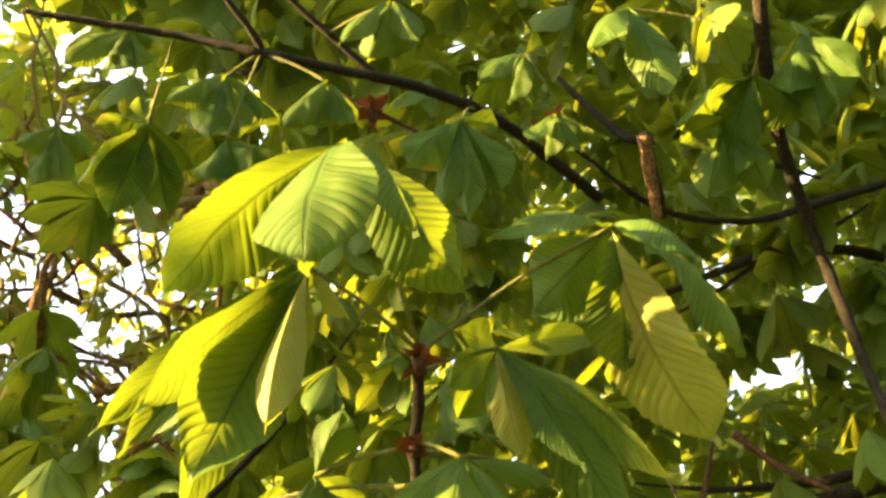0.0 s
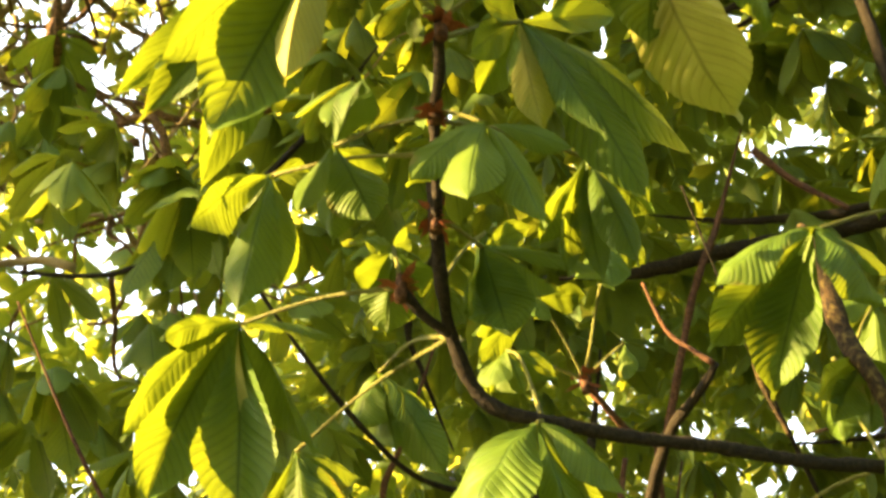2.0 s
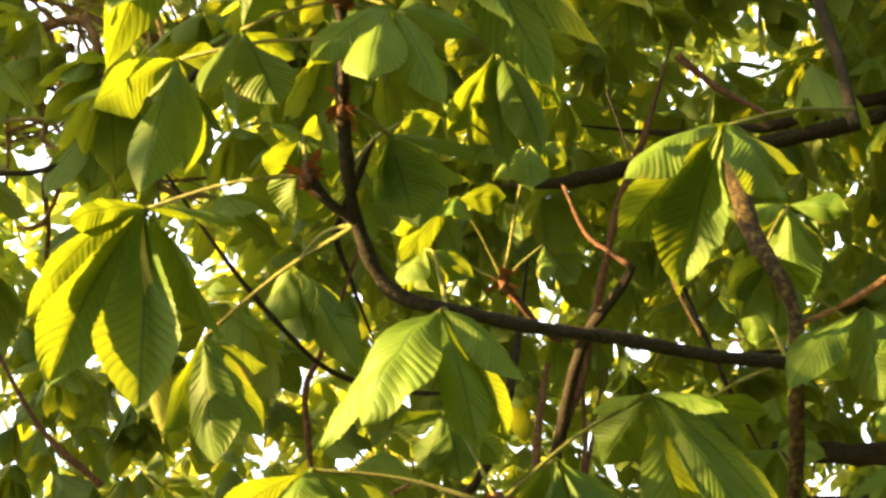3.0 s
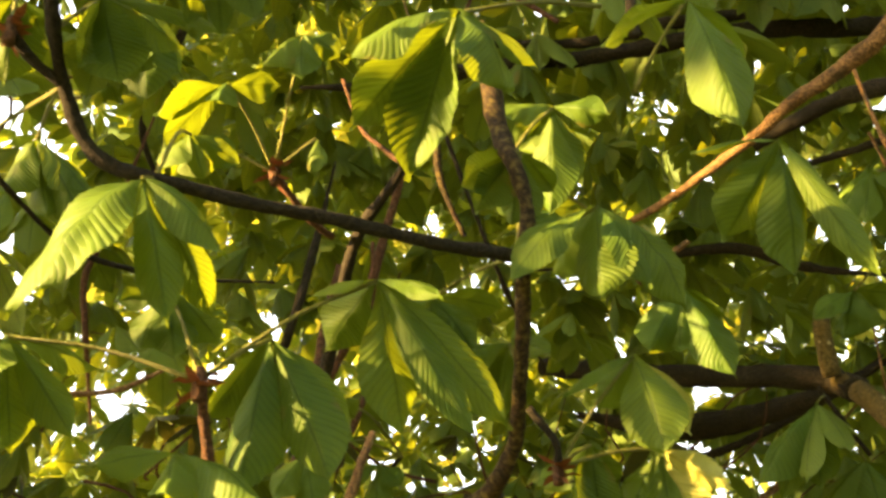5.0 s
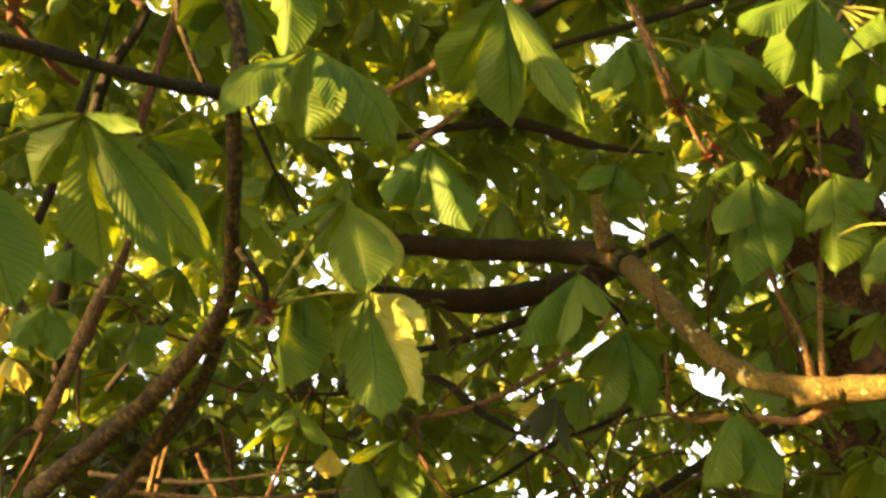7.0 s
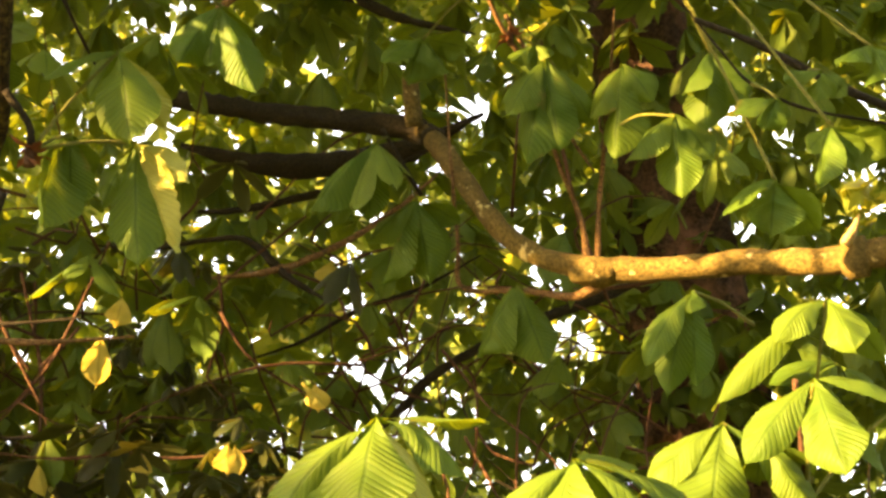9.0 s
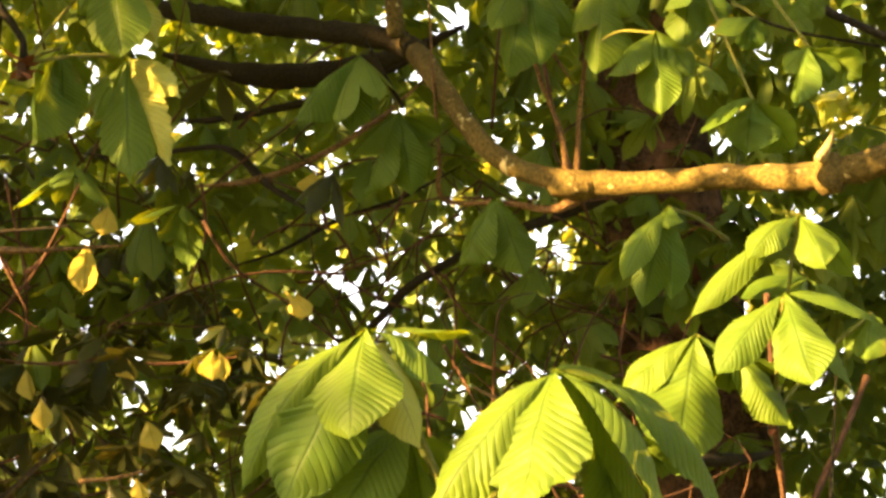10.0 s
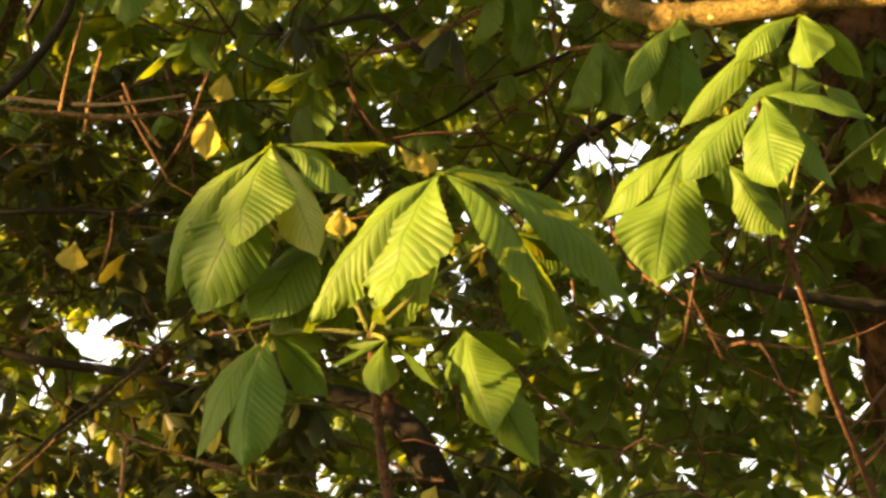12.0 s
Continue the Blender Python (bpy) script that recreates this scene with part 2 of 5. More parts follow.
def leaf(parent, base, node, tips, ragged=0.0):
    """A palmate leaf: stalk from base to node, leaflets from the node to their tips (x, y, z, width, arch, kind, fold, normal)."""
    base, node = np.array(base), np.array(node)
    reach = np.linalg.norm(node - base)
    middle = (base + node) / 2 + np.array((0, 0, 0.05 * reach))
    v, f = tube([(*base, 0.0024), (*middle, 0.0017), (*node, 0.002)], 0.01, 6, 0.03)
    petiole = part("leaf", v, f, stalk, parent)
    ends = np.array([t[:3] for t in tips])
    axis = unit(np.mean([unit(e - node) for e in ends], axis=0) + np.array((0, 0, -0.5)))
    for e, t in zip(ends, tips):
        COUNT[0] += 1
        d = unit(e - node)
        outward = d - axis * (d @ axis)
        open_side = unit(OPEN_SIDE - node)
        turned = -1.0 if (d @ open_side) < -0.16 else 1.0
        hint = open_side * turned + outward * 0.55 - axis * 0.15 + np.array((0, 0, 0.3)) + 0.25 * turned * SUNWARD
        kind = t[5] if len(t) > 5 else 0
        if kind == 1:  # the far side of the fan, seen from below
            hint = -0.75 * open_side + outward * 0.8 + np.array((-0.5, 0, 0.3))
        elif kind:  # turned full into the sun; 2: pale underside, sunlight put into its colour
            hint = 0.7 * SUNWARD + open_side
        if len(t) > 7:
            hint = np.array(t[7])
        q, faces, uv = blade(node, e, t[3], t[4], hint, COUNT[0], ragged=ragged, fold=t[6] if len(t) > 6 else None)
        part("leaflet", q, faces, leaf_pale_lit if kind == 2 else leaf_green, petiole, uv=uv)
    return petiole


def bud_scales(parent, at, size):
    """A ring of papery reddish bud scales and the swollen node under them."""
    rng = np.random.RandomState(int(abs(at[0] * 7919 + at[2] * 104729)) % 100000)
    verts, faces = tube([(at[0], at[1], at[2] - 0.012 * size, 0.005), (at[0], at[1], at[2], 0.0045 * size), (at[0], at[1], at[2] + 0.01 * size, 0.004)], 0.004, 8, 0.2)
    knot = part("node", verts, faces, bark_red, parent, "swollen reddish node with papery bud scales")
    for k in range(12):
        a = rng.uniform(0, 6.28)
        out = np.array((math.cos(a), math.sin(a), rng.uniform(-0.5, 0.6)))
        side = np.array((-math.sin(a), math.cos(a), 0)) * 0.0034 * size
        root = np.array(at) + np.array((0, 0, rng.uniform(-0.008, 0.006)))
        ln = rng.uniform(0.009, 0.021) * size
        bend = np.array((0, 0, rng.uniform(-0.008, 0.004)))
        verts = [root - side * 0.6, root + side * 0.6, root + out * ln * 0.6 + side + bend * 0.3, root + out * ln * 0.6 - side + bend * 0.3, root + out * ln + bend]
        part("bud_scale", verts, [(0, 1, 2, 3), (3, 2, 4)], scale_red, knot)


def small_blade(base, tip, width, arch, normal, rows, cols):
    d = unit(tip - base)
    nrm = unit(normal - d * (normal @ d))
    length = np.linalg.norm(tip - base)
    side = np.cross(d, nrm)
    pts, uv = [], []
    for i in range(rows + 1):
        row = i / rows
        for k in range(cols + 1):
            u = 2 * k / cols - 1
            v = row + 0.19 * abs(u) * 4 * row * (1 - row)
            f = float(outline(np.array(v)))
            c = base + d * length * v + nrm * arch * length * 4 * v * (1 - v) * 0.5
            pts.append(c + side * width / 2 * f * u + nrm * width / 2 * f * (-0.2 * abs(u) - 0.12 * u * u))
            uv.append((u / 2 + 0.5, row))
    n = cols + 1
    return pts, [(i * n + k, i * n + k + 1, (i + 1) * n + k + 1, (i + 1) * n + k) for i in range(rows) for k in range(cols)], uv


def fan(rng, rows, cols, hang=(0.5, 1.3)):
    """A whole palmate leaf about 0.3 m across with its node at the origin, hanging."""
    verts, faces, uv = [], [], []
    count = rng.choice([5, 5, 6, 7])
    droop = rng.uniform(*hang)
    for k in range(count):
        a = 2 * math.pi * (k + 0.5) / (count + 0.6) + rng.uniform(-0.12, 0.12)
        ln = rng.uniform(0.10, 0.17) * (0.75 + 0.35 * abs(math.sin(a / 2)))
        d = unit(np.array((math.sin(a), -math.cos(a), -droop * rng.uniform(0.7, 1.3))))
        out = np.array((math.sin(a), -math.cos(a), 0.0))
        p, f, t = small_blade(np.zeros(3), d * ln, ln * rng.uniform(0.36, 0.46), rng.uniform(0.05, 0.2), out * 0.8 + np.array((0, 0, 0.9)), rows, cols)
        n = len(verts)
        verts += p
        uv += t
        faces += [tuple(i + n for i in q) for q in f]
    return np.array(verts), faces, np.array(uv)


# ---- ground ----
def ground_sheet():
    n, verts, faces = 40, [], []
    ring = [0.0] + [0.6 * 1.32**k for k in range(n)]
    sides = 32
    for r in ring:
        for k in range(sides):
            a = 2 * math.pi * k / sides
            x, y = r * math.cos(a), r * math.sin(a)
            verts.append((x, y, 0.05 * noise.noise(Vector((x, y, 0)) * 0.7) if r < 60 else 0))
    for i in range(n):
        for k in range(sides):
            faces.append((i * sides + k, i * sides + (k + 1) % sides, (i + 1) * sides + (k + 1) % sides, (i + 1) * sides + k))
    g = part("ground", verts, faces, soil)
    tagged(g, "dark leaf-strewn grassy ground under the trees", "ground", kind="structure")


ground_sheet()

# ---- the tree: trunk and boughs ----
tree = tagged(new("chestnut_tree"), "tall chestnut tree with spreading lichen-spotted boughs", "tree")
def furrowed(q):
    """Long upright furrows and plates in the bark."""
    c = np.array([np.interp(q[2], [r[2] for r in TRUNK], [r[k] for r in TRUNK]) for k in (0, 1)])
    out = unit(np.array((q[0] - c[0], q[1] - c[1], 0.0)))
    ridge = noise.noise(Vector((q[0] * 28, q[1] * 28, q[2] * 5))) + 0.5 * noise.noise(Vector((q[0] * 70, q[1] * 70, q[2] * 16)))
    return q + out * 0.014 * (1 - 2 * abs(ridge))


TRUNK = [(2.727, 3.739, -0.10, 0.300), (2.727, 3.739, 0.50, 0.240), (2.662, 3.684, 1.10, 0.215), (2.487, 3.536, 1.70, 0.195), (2.254, 3.337, 2.50, 0.165), (2.045, 3.160, 3.40, 0.125), (2.045, 3.160, 4.80, 0.100)]
v, f = tube(TRUNK, 0.025, 64, 0.05)
v = [furrowed(q) for q in v]
part("trunk", v, f, bark_trunk, tree, "furrowed reddish-brown trunk with sunlit patches painted into the bark")
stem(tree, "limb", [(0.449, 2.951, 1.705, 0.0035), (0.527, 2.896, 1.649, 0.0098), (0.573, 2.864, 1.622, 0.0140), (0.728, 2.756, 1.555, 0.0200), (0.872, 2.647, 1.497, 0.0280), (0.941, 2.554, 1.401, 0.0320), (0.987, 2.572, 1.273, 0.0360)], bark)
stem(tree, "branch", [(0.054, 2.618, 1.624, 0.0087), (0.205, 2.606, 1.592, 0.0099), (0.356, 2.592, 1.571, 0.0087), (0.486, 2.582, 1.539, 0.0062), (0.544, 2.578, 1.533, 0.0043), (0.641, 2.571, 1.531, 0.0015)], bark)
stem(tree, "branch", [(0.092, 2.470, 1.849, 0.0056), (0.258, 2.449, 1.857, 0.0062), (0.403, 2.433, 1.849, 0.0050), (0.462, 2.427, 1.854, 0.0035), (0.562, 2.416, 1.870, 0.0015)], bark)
stem(tree, "twig", [(0.553, 2.169, 2.151, 0.0015), (0.516, 2.211, 2.046, 0.0021), (0.494, 2.236, 1.988, 0.0030), (0.477, 2.256, 1.949, 0.0030), (0.451, 2.278, 1.910, 0.0024), (0.421, 2.305, 1.873, 0.0017), (0.371, 2.348, 1.820, 0.0015)], bark_red)
stem(tree, "twig", [(0.375, 2.350, 1.812, 0.0015), (0.468, 2.314, 1.799, 0.0021), (0.523, 2.292, 1.797, 0.0030), (0.592, 2.266, 1.804, 0.0036), (0.662, 2.243, 1.797, 0.0030), (0.719, 2.225, 1.799, 0.0021), (0.814, 2.195, 1.811, 0.0015)], bark_red)
stem(tree, "twig", [(0.249, 2.210, 1.518, 0.0015), (0.344, 2.205, 1.464, 0.0017), (0.401, 2.202, 1.436, 0.0024), (0.479, 2.198, 1.409, 0.0027), (0.588, 2.190, 1.381, 0.0024), (0.646, 2.186, 1.374, 0.0017), (0.743, 2.179, 1.370, 0.0015)], bark_red)
stem(tree, "twig", [(0.144, 2.256, 1.334, 0.0015), (0.216, 2.236, 1.378, 0.0017), (0.260, 2.223, 1.409, 0.0024), (0.340, 2.201, 1.481, 0.0030), (0.421, 2.180, 1.545, 0.0030), (0.467, 2.168, 1.589, 0.0021), (0.544, 2.147, 1.671, 0.0015)], bark)
stem(tree, "bough", [(0.612, 2.430, 2.521, 0.0170), (0.718, 2.359, 2.486, 0.0190), (0.869, 2.277, 2.446, 0.0200), (1.009, 2.213, 2.424, 0.0210), (1.082, 2.180, 2.402, 0.0220), (1.066, 2.065, 2.337, 0.0225)], bark, "bough end in plain dark bark, its shade put into the colour")
stem(tree, "bough", [(1.059, 2.189, 2.409, 0.0176), (1.082, 2.180, 2.402, 0.0185), (1.067, 2.061, 2.332, 0.0193), (1.076, 1.932, 2.207, 0.0168), (1.105, 1.856, 2.105, 0.0164), (1.150, 1.806, 2.050, 0.0160), (1.199, 1.753, 2.023, 0.0180), (1.264, 1.701, 2.010, 0.0184), (1.384, 1.605, 2.004, 0.0184), (1.481, 1.510, 1.989, 0.0189), (1.544, 1.439, 2.001, 0.0205), (1.740, 1.437, 2.065, 0.0238), (2.476, 1.573, 2.214, 0.0328)], bark_lichen, "thick bough with lichen patches")
stem(tree, "knot", [(1.474, 1.492, 2.015, 0.0140), (1.480, 1.500, 1.985, 0.0240), (1.487, 1.506, 1.961, 0.0150)], bark_lichen)
stem(tree, "burr", [(1.180, 1.764, 2.012, 0.0130), (1.194, 1.747, 2.014, 0.0215), (1.215, 1.739, 2.015, 0.0225), (1.234, 1.728, 2.014, 0.0210)], bark_lichen, "gnarled joint of side twigs")
stem(tree, "stub", [(1.034, 2.098, 2.483, 0.0140), (1.039, 2.111, 2.441, 0.0150), (1.050, 2.125, 2.388, 0.0170)], bark_lichen, "broken stub")
stem(tree, "broken_shoot", [(1.461, 1.490, 2.002, 0.0090), (1.462, 1.474, 2.016, 0.0060), (1.467, 1.465, 2.036, 0.0015)], bark_pale, "pale broken shoot on a knot")
stem(tree, "twig", [(1.199, 1.750, 2.033, 0.0073), (1.183, 1.735, 2.093, 0.0041), (1.151, 1.724, 2.156, 0.0036), (1.124, 1.712, 2.220, 0.0036), (1.084, 1.690, 2.323, 0.0032), (1.050, 1.683, 2.378, 0.0032)], bark_tan_lit)
stem(tree, "twig", [(1.213, 1.745, 2.033, 0.0057), (1.207, 1.721, 2.109, 0.0036), (1.206, 1.687, 2.208, 0.0036), (1.206, 1.667, 2.272, 0.0025), (1.204, 1.635, 2.389, 0.0015)], bark_tan_lit)
stem(tree, "twig", [(1.217, 1.756, 1.998, 0.0105), (1.183, 1.772, 1.983, 0.0065), (1.144, 1.864, 2.015, 0.0045), (1.088, 1.984, 2.050, 0.0045), (1.074, 1.967, 2.112, 0.0032), (1.058, 1.943, 2.198, 0.0032), (1.047, 1.927, 2.263, 0.0022), (1.030, 1.900, 2.380, 0.0015)], bark_tan_lit)
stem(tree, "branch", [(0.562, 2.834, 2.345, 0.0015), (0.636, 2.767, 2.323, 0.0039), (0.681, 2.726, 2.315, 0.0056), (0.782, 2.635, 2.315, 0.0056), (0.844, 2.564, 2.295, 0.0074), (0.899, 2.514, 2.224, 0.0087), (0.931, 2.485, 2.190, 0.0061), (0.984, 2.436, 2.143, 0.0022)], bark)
stem(tree, "branch", [(0.750, 2.517, 2.193, 0.0020), (0.842, 2.515, 2.210, 0.0057), (0.897, 2.514, 2.226, 0.0081), (0.943, 2.513, 2.246, 0.0068), (1.040, 2.493, 2.301, 0.0062), (1.132, 2.491, 2.374, 0.0062), (1.179, 2.490, 2.420, 0.0043), (1.258, 2.489, 2.504, 0.0015)], bark_tan_lit)
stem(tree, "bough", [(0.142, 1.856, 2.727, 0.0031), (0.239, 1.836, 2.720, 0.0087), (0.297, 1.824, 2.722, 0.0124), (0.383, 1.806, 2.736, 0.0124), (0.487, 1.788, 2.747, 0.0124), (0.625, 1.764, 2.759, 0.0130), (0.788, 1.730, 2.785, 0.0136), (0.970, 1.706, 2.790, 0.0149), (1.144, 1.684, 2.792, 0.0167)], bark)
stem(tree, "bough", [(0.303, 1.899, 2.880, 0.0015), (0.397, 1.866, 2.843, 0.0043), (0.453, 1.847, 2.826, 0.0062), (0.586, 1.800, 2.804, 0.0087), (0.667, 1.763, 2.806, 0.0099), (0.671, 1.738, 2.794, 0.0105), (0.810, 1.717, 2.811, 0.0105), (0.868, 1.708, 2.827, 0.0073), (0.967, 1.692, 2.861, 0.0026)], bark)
stem(tree, "branch", [(0.488, 1.850, 2.444, 0.0015), (0.549, 1.772, 2.425, 0.0029), (0.586, 1.724, 2.418, 0.0041), (0.636, 1.660, 2.421, 0.0051), (0.683, 1.591, 2.432, 0.0061), (0.733, 1.519, 2.449, 0.0075), (0.771, 1.468, 2.471, 0.0088), (0.819, 1.427, 2.494, 0.0109), (0.859, 1.387, 2.516, 0.0122), (0.896, 1.340, 2.552, 0.0136)], bark_tan_lit, "tan branch with the sunlight put into its bark colour")
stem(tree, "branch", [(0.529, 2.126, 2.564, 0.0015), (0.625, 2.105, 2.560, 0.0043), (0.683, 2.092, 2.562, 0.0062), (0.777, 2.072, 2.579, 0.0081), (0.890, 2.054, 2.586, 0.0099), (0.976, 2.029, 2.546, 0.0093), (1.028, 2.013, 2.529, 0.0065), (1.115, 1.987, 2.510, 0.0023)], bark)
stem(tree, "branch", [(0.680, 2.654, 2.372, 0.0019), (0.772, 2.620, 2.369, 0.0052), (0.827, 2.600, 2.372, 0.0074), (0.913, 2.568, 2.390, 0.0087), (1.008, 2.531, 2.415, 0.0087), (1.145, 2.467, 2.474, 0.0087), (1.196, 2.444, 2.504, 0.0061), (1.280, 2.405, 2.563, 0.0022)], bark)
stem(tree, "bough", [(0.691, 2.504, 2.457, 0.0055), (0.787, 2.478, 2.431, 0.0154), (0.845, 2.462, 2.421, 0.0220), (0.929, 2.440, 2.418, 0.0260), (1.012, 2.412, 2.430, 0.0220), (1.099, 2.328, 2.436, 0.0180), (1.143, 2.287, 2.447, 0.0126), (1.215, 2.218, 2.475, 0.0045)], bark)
stem(tree, "branch", [(1.139, 2.816, 1.942, 0.0025), (1.194, 2.772, 1.991, 0.0069), (1.227, 2.746, 2.026, 0.0099), (1.267, 2.714, 2.077, 0.0105), (1.342, 2.670, 2.129, 0.0105), (1.468, 2.657, 2.200, 0.0112), (1.667, 2.613, 2.284, 0.0124), (1.721, 2.601, 2.315, 0.0087), (1.811, 2.582, 2.376, 0.0031)], bark)
stem(tree, "branch", [(0.895, 2.841, 2.120, 0.0015), (0.972, 2.797, 2.144, 0.0035), (1.019, 2.771, 2.164, 0.0050), (1.115, 2.718, 2.221, 0.0056), (1.214, 2.671, 2.255, 0.0056), (1.266, 2.647, 2.281, 0.0039), (1.352, 2.606, 2.333, 0.0015)], bark)
stem(tree, "branch", [(1.301, 2.409, 1.819, 0.0022), (1.397, 2.393, 1.773, 0.0061), (1.454, 2.383, 1.750, 0.0087), (1.551, 2.366, 1.725, 0.0105), (1.722, 2.385, 1.700, 0.0124), (1.854, 2.408, 1.699, 0.0149), (1.913, 2.418, 1.707, 0.0104), (2.012, 2.435, 1.729, 0.0037)], bark)
stem(tree, "twig", [(1.347, 1.542, 1.375, 0.0036), (1.399, 1.520, 1.426, 0.0036), (1.447, 1.517, 1.490, 0.0031), (1.468, 1.532, 1.550, 0.0031), (1.487, 1.546, 1.613, 0.0022), (1.519, 1.569, 1.727, 0.0015)], bark_moss)
stem(tree, "twig", [(1.338, 1.521, 1.417, 0.0015), (1.398, 1.537, 1.474, 0.0028), (1.433, 1.547, 1.513, 0.0040), (1.474, 1.559, 1.568, 0.0045), (1.513, 1.558, 1.633, 0.0045), (1.576, 1.578, 1.721, 0.0050)], bark_red)
stem(tree, "branch", [(0.248, 1.737, 1.839, 0.0074), (0.306, 1.721, 1.891, 0.0068), (0.357, 1.702, 1.958, 0.0062), (0.378, 1.689, 2.017, 0.0062)], bark)
stem(tree, "twig", [(0.264, 1.831, 1.873, 0.0030), (0.335, 1.824, 1.867, 0.0036), (0.402, 1.817, 1.861, 0.0048), (0.461, 1.811, 1.864, 0.0034), (0.561, 1.801, 1.877, 0.0015)], bark_tan_lit)
stem(tree, "branch", [(1.081, 1.201, 2.127, 0.0031), (1.142, 1.188, 2.104, 0.0040), (1.204, 1.177, 2.073, 0.0050), (1.266, 1.165, 2.044, 0.0050), (1.340, 1.149, 2.014, 0.0056)], bark, "dark branch close overhead")
stem(tree, "twig", [(1.000, 1.203, 2.234, 0.0015), (1.071, 1.202, 2.142, 0.0010), (1.114, 1.202, 2.092, 0.0015), (1.147, 1.201, 2.059, 0.0018), (1.209, 1.189, 2.032, 0.0018), (1.310, 1.160, 2.014, 0.0018)], bark)
stem(tree, "branch", [(0.277, 1.819, 3.200, 0.0015), (0.350, 1.753, 3.160, 0.0043), (0.393, 1.713, 3.142, 0.0062), (0.451, 1.660, 3.127, 0.0074), (0.534, 1.603, 3.117, 0.0087), (0.626, 1.602, 3.120, 0.0093), (0.717, 1.615, 3.107, 0.0099)], bark)
stem(tree, "branch", [(0.325, 1.774, 3.102, 0.0015), (0.409, 1.739, 3.120, 0.0030), (0.460, 1.719, 3.136, 0.0043), (0.539, 1.686, 3.174, 0.0050), (0.626, 1.664, 3.201, 0.0056), (0.682, 1.650, 3.226, 0.0039), (0.775, 1.626, 3.276, 0.0015)], bark)
stem(tree, "branch", [(0.169, 1.512, 3.559, 0.0015), (0.216, 1.499, 3.450, 0.0043), (0.244, 1.492, 3.389, 0.0062), (0.312, 1.473, 3.261, 0.0081), (0.394, 1.404, 3.189, 0.0087), (0.454, 1.424, 3.168, 0.0087), (0.509, 1.441, 3.157, 0.0061), (0.599, 1.471, 3.147, 0.0022)], bark)
stem(tree, "branch", [(-0.636, 1.638, 2.611, 0.0031), (-0.557, 1.641, 2.605, 0.0037), (-0.494, 1.639, 2.608, 0.0043), (-0.430, 1.625, 2.629, 0.0050), (-0.363, 1.619, 2.674, 0.0050), (-0.295, 1.609, 2.747, 0.0050), (-0.228, 1.608, 2.841, 0.0050), (-0.193, 1.607, 2.898, 0.0035), (-0.135, 1.606, 3.001, 0.0015)], bark)
stem(tree, "twig", [(-0.212, 1.092, 2.242, 0.0015), (-0.156, 1.167, 2.184, 0.0021), (-0.122, 1.212, 2.155, 0.0030), (-0.097, 1.245, 2.139, 0.0027), (-0.071, 1.277, 2.125, 0.0027), (-0.039, 1.305, 2.119, 0.0027), (0.012, 1.347, 2.126, 0.0030), (0.058, 1.385, 2.141, 0.0021), (0.135, 1.448, 2.174, 0.0015)], bark)
stem(tree, "twig", [(-0.108, 1.828, 2.146, 0.0015), (-0.113, 1.774, 2.208, 0.0034), (-0.117, 1.742, 2.251, 0.0048), (-0.120, 1.710, 2.302, 0.0048), (-0.101, 1.686, 2.340, 0.0042), (-0.078, 1.657, 2.394, 0.0029), (-0.039, 1.607, 2.494, 0.0015)], bark_red)
stem(tree, "twig", [(-0.511, 1.337, 2.367, 0.0015), (-0.465, 1.384, 2.269, 0.0017), (-0.438, 1.413, 2.216, 0.0024), (-0.404, 1.448, 2.160, 0.0030), (-0.376, 1.469, 2.126, 0.0036), (-0.320, 1.496, 2.083, 0.0042)], bark_red)
stem(tree, "twig", [(0.269, 1.430, 2.583, 0.0015), (0.308, 1.479, 2.482, 0.0017), (0.331, 1.508, 2.428, 0.0024), (0.352, 1.535, 2.386, 0.0027), (0.387, 1.576, 2.319, 0.0030), (0.420, 1.628, 2.274, 0.0030), (0.446, 1.669, 2.246, 0.0021), (0.489, 1.737, 2.209, 0.0015)], bark)
stem(tree, "branch", [(0.181, 1.911, 2.197, 0.0019), (0.213, 1.860, 2.255, 0.0052), (0.232, 1.829, 2.295, 0.0074), (0.257, 1.791, 2.355, 0.0074), (0.284, 1.749, 2.459, 0.0062), (0.321, 1.697, 2.597, 0.0056), (0.363, 1.690, 2.701, 0.0050), (0.385, 1.686, 2.765, 0.0035), (0.422, 1.679, 2.880, 0.0015)], bark_red)
stem(tree, "branch", [(-0.030, 1.999, 2.499, 0.0015), (-0.060, 1.957, 2.563, 0.0030), (-0.078, 1.931, 2.606, 0.0043), (-0.099, 1.901, 2.668, 0.0056), (-0.069, 1.860, 2.737, 0.0062), (-0.042, 1.823, 2.799, 0.0074)], bark)
stem(tree, "twig", [(0.103, 1.990, 1.859, 0.0015), (0.138, 1.945, 1.919, 0.0025), (0.160, 1.918, 1.960, 0.0036), (0.197, 1.869, 2.048, 0.0042), (0.235, 1.817, 2.142, 0.0042), (0.259, 1.830, 2.224, 0.0036), (0.275, 1.839, 2.289, 0.0025), (0.302, 1.854, 2.406, 0.0015)], bark_red)
stem(tree, "twig", [(0.930, 1.599, 2.524, 0.0027), (0.970, 1.624, 2.451, 0.0030), (1.001, 1.643, 2.396, 0.0033), (1.048, 1.679, 2.344, 0.0036), (1.119, 1.719, 2.297, 0.0039), (1.176, 1.777, 2.265, 0.0042), (1.215, 1.817, 2.251, 0.0029), (1.280, 1.884, 2.237, 0.0015)], bark_tan_lit)
